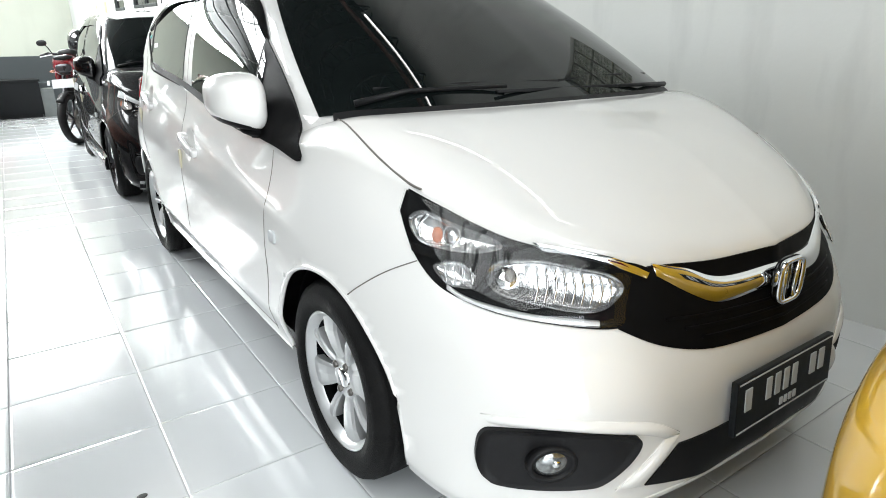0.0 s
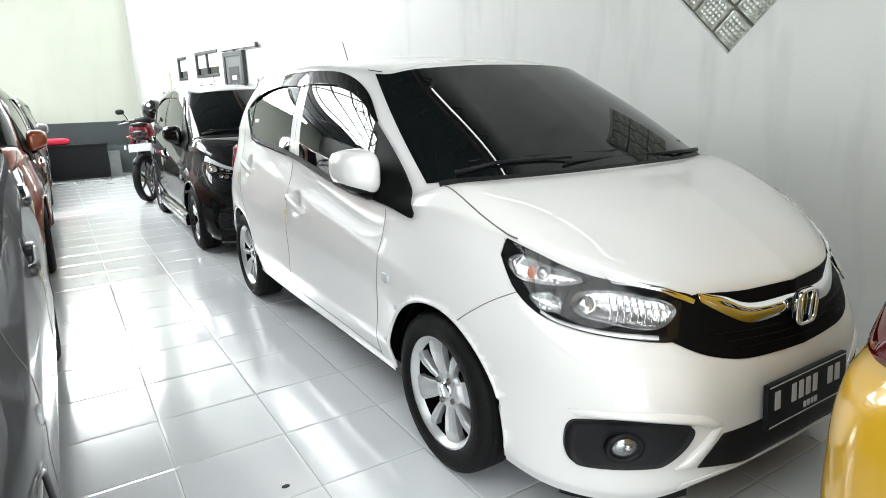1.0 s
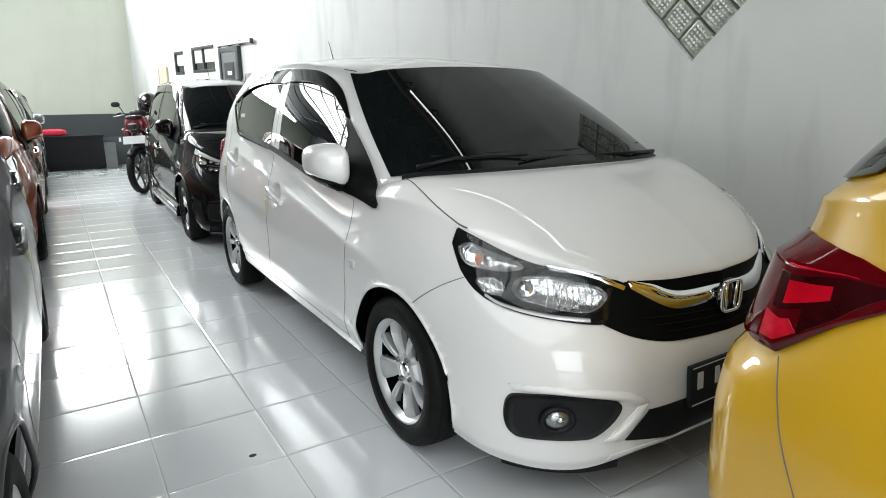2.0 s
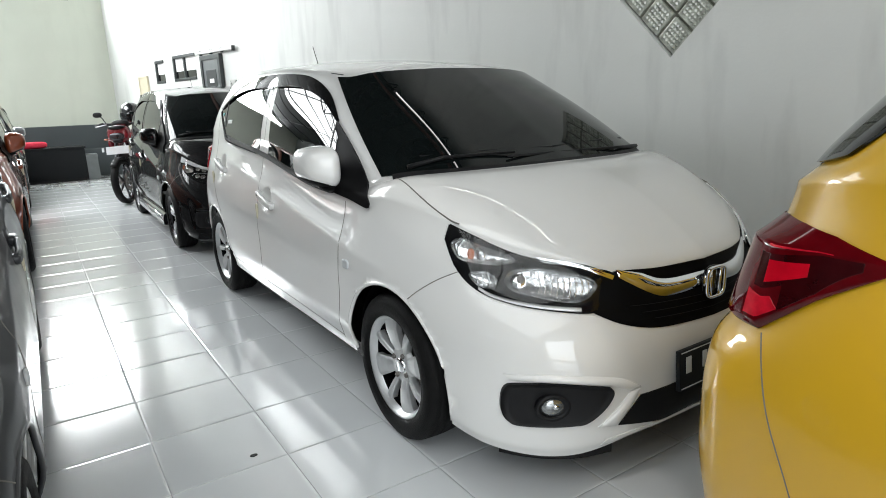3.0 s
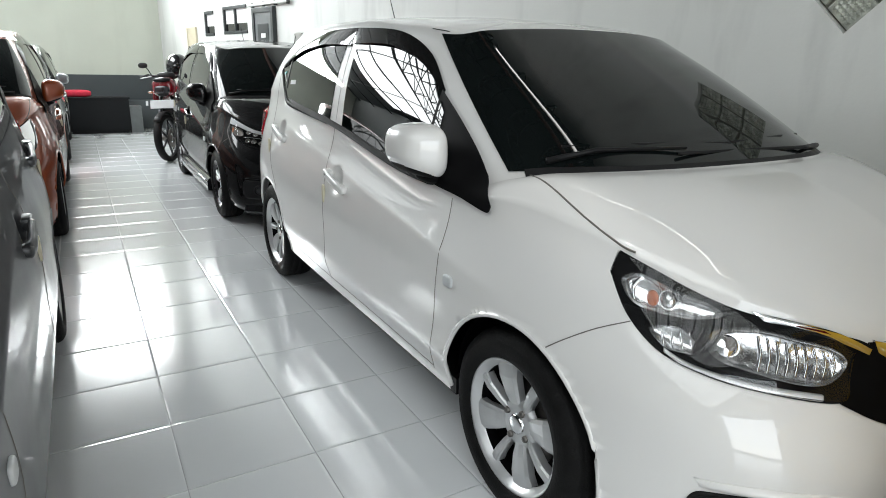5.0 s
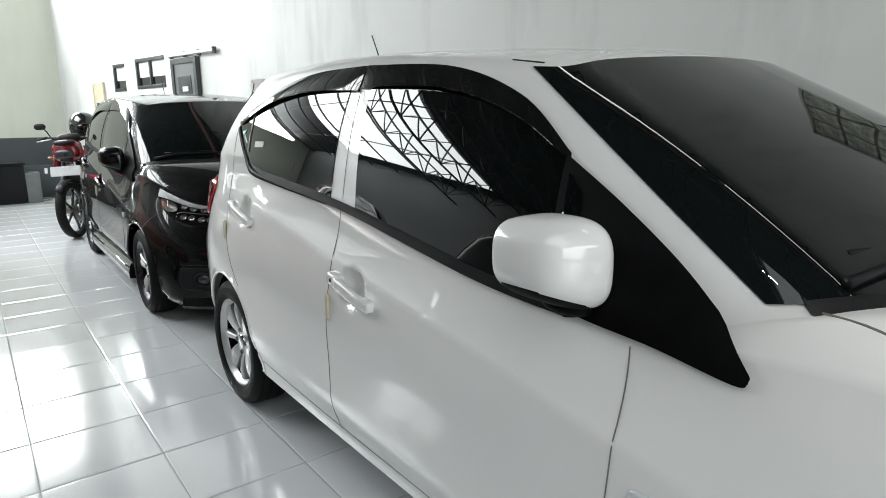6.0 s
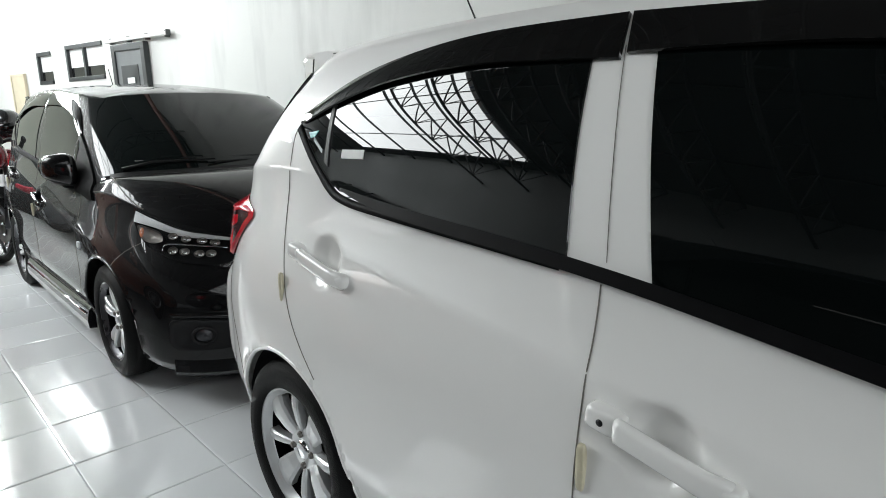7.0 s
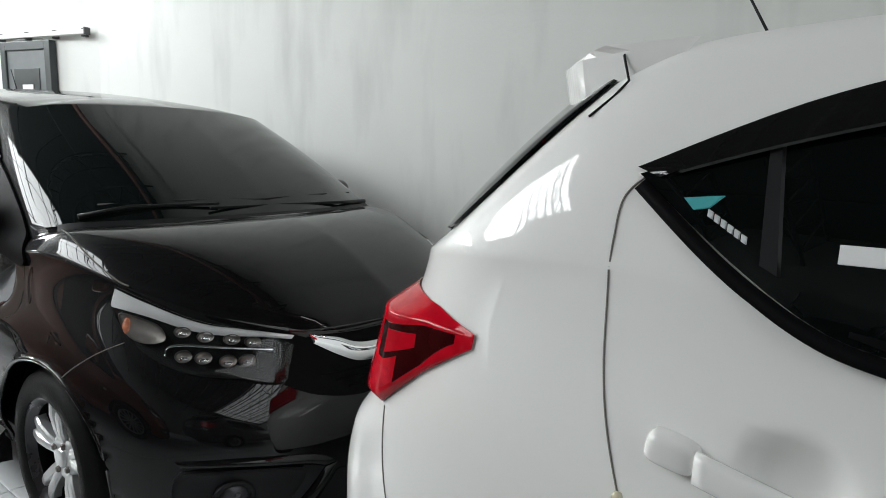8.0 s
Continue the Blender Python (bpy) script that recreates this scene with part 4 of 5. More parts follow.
    link_part("grille_bar", patch_mesh("grille_bar", front, [(-0.34, 0.690), (-0.277, 0.648), (-0.219, 0.622), (-0.147, 0.618), (0, 0.625), (0.147, 0.618), (0.219, 0.622), (0.277, 0.648), (0.34, 0.690)], [(-0.345, 0.716), (-0.274, 0.700), (-0.215, 0.676), (-0.146, 0.668), (0, 0.672), (0.146, 0.668), (0.215, 0.676), (0.274, 0.700), (0.345, 0.716)], M["chrome"], 60, 6, 0.008, 0.012), g, "chrome grille bar")
    b = front(0, 0.635)
    link_part("badge_frame", ring_mesh("badge_frame", (0, b.y - 0.020, 0.640), 0.054, 0.0075, 0.016, M["chrome"], 48, 0.96, 1.0, 0.5), g, "chrome badge frame")
    for s in (-1, 1):
        link_part("badge_bar", tube_mesh("badge_bar", [(s * 0.022, b.y - 0.028, 0.596), (s * 0.028, b.y - 0.028, 0.684)], [0.0065, 0.006], M["chrome"], 8), g)
    link_part("badge_back", ellipsoid("badge_back", (0, b.y - 0.016, 0.640), (0.052, 0.008, 0.054), M["gloss_black"], 3, 10), g)
    link_part("air_intake", patch_mesh("air_intake", front, [(-0.41, 0.240), (-0.2, 0.218), (0, 0.214), (0.2, 0.218), (0.41, 0.240)], [(-0.335, 0.330), (-0.2, 0.336), (0, 0.340), (0.2, 0.336), (0.335, 0.330)], M["trim"], 36, 5, 0.003), c, "black lower air intake")
    link_part("front_lip", patch_mesh("front_lip", front, [(-0.46, 0.168), (-0.3, 0.197), (0, 0.209), (0.3, 0.197), (0.46, 0.168)], [(-0.45, 0.196), (-0.3, 0.216), (0, 0.222), (0.3, 0.216), (0.45, 0.196)], paint, 36, 3, 0.003, 0.006), c)
    for s in (-1, 1):
        verts, faces = [], []
        for k in range(15):
            p = on_front(0.40 + 0.022 * k, 0.17)
            for dx, z in ((0.958, 0.19), (0.958, 0.112), (0.935, 0.112), (0.935, 0.19)):
                verts.append((s * p.x * dx, p.y + 0.030 + (0.012 if dx < 0.95 else 0), z))
        for k in range(14):
            faces += [(4 * k + q, 4 * k + (q + 1) % 4, 4 * k + 4 + (q + 1) % 4, 4 * k + 4 + q) for q in range(4)]
        faces += [(0, 1, 2, 3), (56, 57, 58, 59)]
        link_part("air_dam", mesh_of("air_dam", verts, faces, M["trim"], False), c)
    p = front(0, 0.41)
    plate_on(c, (0, p.y - 0.020, 0.388), -4)
    plate_on(c, (0, 3.045, 0.78), 6, 180)
    # spoiler, aerial
    verts, faces = [], []
    us = [11.05 + (2 * (LAST - 11.05)) * i / 48 for i in range(49)]
    for u in us:
        k = min(u, 2 * LAST - u)
        s = 1 if u <= LAST else -1
        p = Vector(spline(ROOF, k))
        e = smooth((k - 11.0) / 0.5)
        for dy, dz in ((-0.10, 0.018), (0.04, 0.014), (0.055 * e, 0.004), (0.038 * e, -0.082), (0.010 * e, -0.098), (-0.05, -0.04)):
            verts.append((s * (p.x + 0.014 * (1 - smooth((k - 12.2) / 0.8))), p.y + 0.028 + dy, p.z + 0.008 + dz))
    for i in range(48):
        for j in range(6):
            q = (j + 1) % 6
            faces.append((6 * i + j, 6 * i + q, 6 * i + 6 + q, 6 * i + 6 + j))
    faces += [tuple(range(6)), tuple(range(288, 294))[::-1]]
    link_part("roof_spoiler", mesh_of("roof_spoiler", verts, faces, paint, False), c)
    for s in (-1, 1):
        run = [(0.50, 2.500, 1.437), (0.57, 2.500, 1.428), (0.598, 2.503, 1.412), (0.613, 2.487, 1.373), (0.622, 2.505, 1.350), (0.640, 2.535, 1.319)]
        link_part("spoiler_gap", tube_mesh("spoiler_gap", [(s * x, y, z) for x, y, z in run], 0.0021, M["trim"], 6), c)
    a = link_part("aerial_base", ellipsoid("aerial_base", (0, 2.36, 1.452), (0.018, 0.035, 0.018), M["trim"], 2.4, 8), c)
    link_part("aerial", tube_mesh("aerial", [(0, 2.365, 1.46), (0, 2.475, 1.655)], [0.004, 0.0028], M["trim"], 6), a, "thin black roof aerial")
    return c


def repaint(template, m, label, paint, wheels, lamps, tall=1.0):
    """Another car of the same make: own paint, wheels and lamps."""
    c = copy_thing(template, m)
    c.scale = (1, 1, tall)
    tagged(c, label=label)
    gone = [o for o in c.children if o.name.split(".")[0] in ("wheel", "headlight")]
    for o in gone:
        for k in (*o.children, o):
            bpy.data.objects.remove(k)
    for o in c.children_recursive:
        if o.material_slots and o.material_slots[0].material == M["white_paint"]:
            o.material_slots[0].link = "OBJECT"
            o.material_slots[0].material = paint
    for side in (1, -1):
        headlight(c, side, lamps)
        for k, y in enumerate(AXLES):
            add_wheel(c, wheels, side, y, 17 + 31 * k)
    return c


white_car = car(pose(0, 0, 0), "white hatchback with dark tinted windows and alloy wheels on tiles", M["white_paint"])
black_car = repaint(white_car, pose(-0.015, 4.10, 0, 0, 0, -0.6), "black hatchback with dark wheels and led headlights, parked nose out", M["black_paint"], "dark", "led")
yellow_car = repaint(white_car, pose(0.21, -4.095, 0, 0, 0, 3.5), "bright yellow hatchback with a red faceted tail light", M["yellow_paint"], "dark", "plain")
# its tail light takes the lens tone darkened for weaker light
for o in yellow_car.children_recursive:
    if o.name.startswith("tail_light"):
        o.material_slots[0].link = "OBJECT"
        o.material_slots[0].material = M["smoked_red"]
for o in black_car.children_recursive:
    if o.name.startswith(("fog_reflector", "fog_bulb")):
        o.material_slots[0].link = "OBJECT"
        o.material_slots[0].material = M["dark_alloy"]
for side in (1, -1):
    verts, faces = [], []
    for i in range(25):
        y = 0.36 + 1.68 * i / 24
        x = on_side(y, 0.30).x
        for dx, z in ((-0.02, 0.29), (0.010, 0.262), (0.022, 0.205), (0.018, 0.165), (-0.02, 0.16)):
            verts.append((side * (x + dx), y, z))
    for i in range(24):
        faces += [(5 * i + j, 5 * i + (j + 1) % 5, 5 * i + 5 + (j + 1) % 5, 5 * i + 5 + j) for j in range(5)]
    faces += [tuple(range(5)), tuple(range(120, 125))[::-1]]
    k = link_part("side_skirt", mesh_of("side_skirt", verts, faces, M["gloss_black"], False), black_car, "gloss black side skirt")
    link_part("skirt_strip", tube_mesh("skirt_strip", [(side * (on_side(y, 0.30).x + 0.017), y, 0.24) for y in (0.40, 0.9, 1.4, 2.0)], 0.006, M["chrome"], 8), k, "thin bright skirt strip")
# front splitter of the black car
verts, faces = [], []
for i in range(33):
    p = front(-0.70 + 1.40 * i / 32, 0.21)
    for out, z in ((0.0, 0.205), (0.018, 0.185), (0.034, 0.160), (0.030, 0.145), (-0.03, 0.145)):
        verts.append((p.x * (1 + 0.6 * out), p.y - out, z))
for i in range(32):
    faces += [(5 * i + j, 5 * i + (j + 1) % 5, 5 * i + 5 + (j + 1) % 5, 5 * i + 5 + j) for j in range(5)]
faces += [tuple(range(5)), tuple(range(160, 165))[::-1]]
link_part("front_splitter", mesh_of("front_splitter", verts, faces, M["gloss_black"], False), black_car, "gloss black front splitter")
orange_car = repaint(white_car, pose(-2.745, 4.02, 0), "orange hatchback parked nose out on tiles", M["orange_paint"], "mesh", "plain", 1.02)
grey_car = repaint(white_car, pose(-2.74, 8.1, 0), "dark grey hatchback parked behind the orange car", M["grey_paint"], "dark", "plain")
silver_car = repaint(white_car, pose(-2.745, -0.46, 0), "dark silver hatchback parked along the aisle", M["silver_paint"], "mesh", "plain")
for o in [o for o in silver_car.children if o.name.startswith("mirror_housing")]:
    for k in (*o.children, o):
        bpy.data.objects.remove(k)
# window film marks of the white car: a slanted teal mark, a row of small bars, a paper label
marks = [([(2.334, 1.200), (2.352, 1.196)], [(2.318, 1.216), (2.366, 1.210)], "teal", "film_mark", "small teal film mark"), ([(2.098, 1.1525), (2.190, 1.1505)], [(2.098, 1.1735), (2.190, 1.1715)], "paper", "window_label", "white paper label on window")]
for i in range(6):
    y, z = 2.334 - 0.0085 * i, 1.194 - 0.0052 * i
    marks.append(([(y - 0.0055, z - 0.0075), (y, z - 0.0045)], [(y - 0.0055, z + 0.0015), (y, z + 0.0045)], "plate_ink", "film_bar", ""))
for lower, upper, material, name, label in marks:
    link_part(name, patch_mesh(name, on_glass, lower, upper, M[material], 4, 2, 0.0055, side=-1, skirt=0.002), white_car, label)


# ---- hall ----
WALL_A = ((1.88, -7.0), (0.88, 7.3))
WALL_B = ((0.88, 7.3), (-0.193, 12.58))
BACK_Y, LEFT_X, FRONT_Y, HIGH = 12.58, -5.6, -6.6, 6.7


def wall_frame(a, b):
    """A frame with x along the wall from a to b, y into the room's outside (right of the way), z up."""
    d = Vector((b[0] - a[0], b[1] - a[1], 0))
    n = Vector((d.y, -d.x, 0)).normalized()
    x = d.normalized()
    return Matrix(((x.x, n.x, 0, a[0]), (x.y, n.y, 0, a[1]), (0, 0, 1, 0), (0, 0, 0, 1))), d.length


def wall_with_holes(name, frame_m, length, height, holes, material, label, thick=0.15, z0=0.0):
    """A slab from 0 to length, with rectangular or diamond openings through it. Holes: polygons of (along, up)."""
    xs = sorted({0.0, length} | {p[0] for h in holes for p in h})
    zs = sorted({z0, height} | {p[1] for h in holes for p in h})
    bm = bmesh.new()
    for xa, xb in zip(xs, xs[1:]):
        for za, zb in zip(zs, zs[1:]):
            mx, mz = (xa + xb) / 2, (za + zb) / 2
            if any(min(p[0] for p in h) < mx < max(p[0] for p in h) and min(p[1] for p in h) < mz < max(p[1] for p in h) for h in holes):
                continue
            box_bm(bm, xa, 0, za, xb, thick, zb)
    bmesh.ops.remove_doubles(bm, verts=bm.verts, dist=1e-4)
    inner = [f for f in bm.faces if len({tuple(round(c, 3) for c in v.co) for v in f.verts}) < 3]
    bmesh.ops.delete(bm, geom=inner, context="FACES")
    seen = {}
    for f in bm.faces:
        seen.setdefault(tuple(sorted(v.index for v in f.verts)), []).append(f)
    ob = part(name, bm, material, None, "", frame_m)
    return tagged(ob, label=label, category="wall", kind="structure")


ma, la = wall_frame(*WALL_A)
mb, lb = wall_frame(*WALL_B)


def along(frame_m, x, y):
    return (frame_m.inverted() @ Vector((x, y, 0))).x


# glass-block diamond: centre and half diagonal along wall_right
dc, dz_, dr = along(ma, 1.357, 0.46), 1.443 + 0.365, 0.365
hole_a = [[(dc - dr, dz_ - dr), (dc + dr, dz_ - dr), (dc + dr, dz_ + dr), (dc - dr, dz_ + dr)]]
wall_with_holes("wall_right", ma, la, HIGH, hole_a, M["wall"], "white plastered wall with faint stains")
# plaster corners that turn the square opening into a diamond
bm = bmesh.new()
for sx in (-1, 1):
    for sz in (-1, 1):
        c3 = [(dc + sx * dr, dz_ + sz * dr), (dc + sx * dr, dz_), (dc, dz_ + sz * dr)]
        f = [bm.verts.new((x, 0.0, z)) for x, z in c3]
        b = [bm.verts.new((x, 0.15, z)) for x, z in c3]
        bm.faces.new(f), bm.faces.new(b[::-1])
        for i in range(3):
            j = (i + 1) % 3
            bm.faces.new((f[i], b[i], b[j], f[j]))
bmesh.ops.recalc_face_normals(bm, faces=bm.faces)
tagged(part("wall_right_diamond_reveal", bm, M["wall"], None, "white plaster round the glass blocks", ma), category="wall", kind="structure")

blocks = thing("glass_block_window", ma @ pose(dc, 0.045, dz_, 0, 45, 0), "diamond of patterned glass blocks set in grey mortar", "window", kind="structure")
side = dr * math.sqrt(2)
cell = side / 3
box("mortar", -side / 2, 0.012, -side / 2, side / 2, 0.085, side / 2, M["mortar"], blocks, "grey mortar")
bm = bmesh.new()
box_bm(bm, -cell / 2 + 0.009, -0.012, -cell / 2 + 0.009, cell / 2 - 0.009, 0.03, cell / 2 - 0.009, 0.008)
for i in range(5):
    for k in range(5):
        x, z = (i - 2) * 0.024, (k - 2) * 0.024
        r = bmesh.ops.create_cone(bm, segments=4, radius1=0.0165, radius2=0.003, depth=0.012, matrix=pose(x, -0.017, z, 90, 0, 0) @ pose(0, 0, 0, 0, 0, 0))
me = bpy.data.meshes.new("glass_block")
bm.to_mesh(me)
bm.free()
me.materials.append(M["block_back"])
for i in range(3):
    for k in range(3):
        link_part("glass_block", me, blocks, "", pose((i - 1) * cell, 0, (k - 1) * cell))


def rect(frame_m, xa, ya, xb, yb, z0, z1):
    a, b = along(frame_m, xa, ya), along(frame_m, xb, yb)
    return (a, b, z0, z1)


R_DOOR = rect(mb, 0.78, 7.80, 0.648, 8.44, 0.0, 2.03)
R_W2 = rect(mb, 0.59, 8.72, 0.419, 9.56, 1.70, 2.11)
R_W1 = rect(mb, 0.342, 9.95, 0.264, 10.32, 1.69, 2.08)
R_CREAM = rect(mb, 0.188, 10.7, 0.103, 11.11, 0.0, 1.85)
holes_b = [[(a, z0), (b, z1)] for a, b, z0, z1 in (R_W2, R_W1)]
wall_with_holes("wall_right_far", mb, lb, HIGH, holes_b, M["wall"], "white plastered wall with a sliding door and windows")
for r, panes in ((R_W2, 2), (R_W1, 1)):
    a, b, z0, z1 = r
    w = thing("window", mb @ pose(a, 0, z0), "small dark-framed sliding window high in the wall", "window", "high windows", kind="structure")
    L, Hh, t = b - a, z1 - z0, 0.045
    for x0, zz0, x1, zz1 in ((0.012, 0, L, t), (0.0, Hh - t, L, Hh), (L - t, t, L, Hh - t)):
        box("window_frame", x0, -0.015, zz0, x1, 0.06, zz1, M["frame_dark"], w, bevel=0.004)
    if panes == 2:
        box("mullion", L / 2 - t / 2, -0.012, t, L / 2 + t / 2, 0.055, Hh - t, M["frame_dark"], w, bevel=0.004)
    for i in range(panes):
        x0 = t + i * (L - t) / panes
        x1 = (L - t) / panes * (i + 1) if panes == 2 else L - t
        box("window_pane", x0, 0.02, t + 0.11, x1, 0.028, Hh - t, M["paper"], w, "pale blind behind the pane")
        box("lower_sash", x0, 0.016, t, x1, 0.03, t + 0.11, M["gloss_black"], w, "dark lower pane")
    box("wall_lining", -0.02, 0.12, -0.02, L + 0.02, 0.15, Hh + 0.02, M["steel"], w)
a, b, z0, z1 = R_DOOR
d = thing("sliding_door", mb @ pose(a, 0, 0), "dark grey sliding door hung from a white rail", "door", kind="structure")
box("door_leaf", 0.06, -0.05, 0.01, b - a - 0.06, -0.012, z1 - 0.05, M["door_grey"], d, bevel=0.004)
for x0, x1 in ((0.0, 0.07), (b - a - 0.07, b - a)):
    box("door_post", x0, -0.065, 0.0, x1, -0.006, z1, M["frame_dark"], d, bevel=0.004)
box("door_head", 0.07, -0.065, z1 - 0.07, b - a - 0.07, -0.006, z1, M["frame_dark"], d, bevel=0.004)
box("door_panel", 0.16, -0.056, 0.25, b - a - 0.16, -0.051, z1 - 0.22, M["frame_dark"], d, bevel=0.002)
box("door_sign", 0.24, -0.0625, 1.62, 0.38, -0.057, 1.68, M["paper"], d, "small white label on the door")
rl = thing("door_rail", mb @ pose(along(mb, 0.867, 7.36), 0, 2.055), "white steel rail above the sliding door", "rail")
L = along(mb, 0.63, 8.53) - along(mb, 0.867, 7.36)
box("rail_bar", 0, -0.075, 0, L, -0.035, 0.035, M["rail_white"], rl, bevel=0.004)
for i in range(4):
    box("rail_bracket", 0.05 + i * (L - 0.13) / 3, -0.045, -0.015, 0.08 + i * (L - 0.13) / 3, 0.0, 0.05, M["steel"], rl, bevel=0.003)
box("rail_stop", -0.012, -0.08, -0.004, 0.004, -0.03, 0.05, M["steel"], rl, bevel=0.003)
a, b, z0, z1 = R_CREAM
d = thing("cream_door", mb @ pose(a, 0, 0), "narrow cream painted door in the far wall", "door", kind="structure")
box("door_leaf", 0.03, -0.03, 0.0, b - a - 0.03, -0.004, z1 - 0.03, M["door_cream"], d, bevel=0.003)
for x0, x1, zz0, zz1 in ((0, 0.03, 0, z1), (b - a - 0.03, b - a, 0, z1), (0.03, b - a - 0.03, z1 - 0.03, z1)):
    box("door_frame", x0, -0.04, zz0, x1, -0.004, zz1, M["door_cream"], d, bevel=0.003)
box("door_handle", 0.05, -0.06, 0.95, 0.075, -0.03, 1.05, M["steel"], d, bevel=0.004)

# back wall with dado, ledge, left and front walls
def prism(bm, outline, y0, y1):
    f = [bm.verts.new((x, y0, z)) for x, z in outline]
    b = [bm.verts.new((x, y1, z)) for x, z in outline]
    bm.faces.new(f)
    bm.faces.new(b[::-1])
    for i in range(len(f)):
        j = (i + 1) % len(f)
        bm.faces.new((f[i], b[i], b[j], f[j]))


bm = bmesh.new()
wl = LEFT_X - 0.15
for outline in ([(wl, 0), (-0.193, 0), (-0.193, 3.36), (wl, 3.36)], [(wl, 3.36), (-4.95, 3.36), (-4.95, 3.52), (-1.9, 4.80), (-1.9, HIGH), (wl, HIGH)], [(-1.9, 4.80), (-0.75, 4.80), (-0.75, HIGH), (-1.9, HIGH)], [(-0.75, 3.36), (-0.193, 3.36), (-0.193, HIGH), (-0.75, HIGH)]):
    prism(bm, outline, BACK_Y, BACK_Y + 0.15)
bmesh.ops.recalc_face_normals(bm, faces=bm.faces)
tagged(part("wall_back", bm, M["cream"]), "cream painted back wall with a long high window", "wall", kind="structure")
high = thing("clerestory", pose(0, BACK_Y, 0), "long high window under the roof slope with dark glazing bars", "window", kind="structure")
bm = bmesh.new()
prism(bm, [(-4.95, 3.36), (-0.75, 3.36), (-0.75, 4.80), (-1.9, 4.80), (-4.95, 3.52)], 0.10, 0.12)
bmesh.ops.recalc_face_normals(bm, faces=bm.faces)
day = bpy.data.materials.new("bright_sky_outside")
day.use_nodes = True
dp = day.node_tree.nodes["Principled BSDF"]
dp.inputs["Emission Color"].default_value, dp.inputs["Emission Strength"].default_value = (0.945, 0.99, 1.0, 1), 36.0
part("window_pane", bm, day, high, "bright overcast sky in the panes")
for x in (-4.2, -3.45, -2.7, -1.95, -1.2):
    box("glazing_bar", x, 0.01, 3.39, x + 0.03, 0.05, min(4.77, 3.49 + (x + 4.95) * 0.42), M["frame_dark"], high)
box("glazing_rail", -4.95, 0.01, 3.36, -0.75, 0.05, 3.39, M["frame_dark"], high)
tagged(box("dado", LEFT_X, BACK_Y - 0.012, 0.0, -0.2, BACK_Y - 0.002, 1.0, M["dado"], bevel=0.003), "dark slate painted dado along the back wall", "wall", kind="structure")
tagged(box("ledge", LEFT_X, BACK_Y - 0.42, 0.0, -0.25, BACK_Y - 0.02, 0.54, M["dado"], bevel=0.01), "low dark painted ledge before the back wall", "ledge", kind="structure")
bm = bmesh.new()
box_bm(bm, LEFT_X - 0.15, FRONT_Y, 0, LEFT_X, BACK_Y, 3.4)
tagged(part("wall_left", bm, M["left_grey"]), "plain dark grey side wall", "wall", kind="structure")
bm = bmesh.new()
for x0, x1, z0, z1 in ((LEFT_X - 0.15, -4.7, 0, 3.4), (1.3, 2.0, 0, 3.4), (LEFT_X - 0.15, 2.0, 3.4, HIGH)):
    box_bm(bm, x0, FRONT_Y - 0.15, z0, x1, FRONT_Y, z1)
tagged(part("wall_front", bm, M["wall"]), "white front wall with a wide open shopfront", "wall", kind="structure")

# pitched roof, low over the left wall: dark sheets with a translucent bay at the back and an added, unseen one in
# front, carried by triangular lattice trusses
def roof_z(x):
    return 3.35 + (x - LEFT_X) * 0.42


def sheets(name, runs, lift, thick, material, label, category):
    bm = bmesh.new()
    for x0, y0, x1, y1 in runs:
        box_bm(bm, x0, y0, lift, x1, y1, lift + thick)
    for v in bm.verts:
        v.co.z += roof_z(v.co.x)
    return tagged(part(name, bm, material), label, category, kind="structure")


sheets("ceiling", ((LEFT_X - 0.2, FRONT_Y - 0.2, 2.1, -6.1), (LEFT_X - 0.2, -6.1, -5.2, -0.5), (-1.6, -6.1, 2.1, -0.5), (LEFT_X - 0.2, -0.5, 2.1, 5.45), (LEFT_X - 0.2, 5.45, -5.35, BACK_Y + 0.2), (-2.55, 5.45, 2.1, BACK_Y + 0.2), (-5.35, 9.75, -2.55, BACK_Y + 0.2)), 0.0, 0.06, M["roofing"], "dark roof sheeting with translucent bays", "ceiling")
# the second run covers the unseen bay added for the front fill
sheets("roof_light", [(x, y0, x + 0.72, y1) for y0, y1, xs in ((5.4, 9.8, (-5.4, -4.65, -3.9, -3.15)), (-6.2, -0.4, (-5.25, -4.5, -3.75, -3.0, -2.25))) for x in xs], 0.07, 0.006, M["roof_sheet"], "translucent white roof sheets", "roof light")


def truss(y):
    """A truss of three chords, its webs in V pairs from one bottom chord to two top chords."""
    t = thing("roof_truss", pose(0, y, 0), "dark steel lattice roof truss", "truss", "roof trusses")
    x1 = 1.55

    def at(x, side):
        return Vector((x, 0.17 * side, roof_z(x) - (0.09 if side else 0.62)))
    for side in (-1, 0, 1):
        link_part("chord", tube_mesh("chord", [at(LEFT_X, side), at(x1, side)], 0.022, M["steel"], 6), t)
    bm = bmesh.new()
    n = 26
    step = (x1 - LEFT_X) / n
    for i in range(n):
        for side in (-1, 1):
            ends = (0, side) if i % 2 else (side, 0)
            a, b = at(LEFT_X + i * step, ends[0]), at(LEFT_X + (i + 1) * step, ends[1])
            dd = b - a
            bmesh.ops.create_cone(bm, cap_ends=False, segments=5, radius1=0.013, radius2=0.013, depth=dd.length, matrix=Matrix.Translation((a + b) / 2) @ dd.to_track_quat("Z", "Y").to_matrix().to_4x4())
    part("lattice", bm, M["steel"], t)
    return t


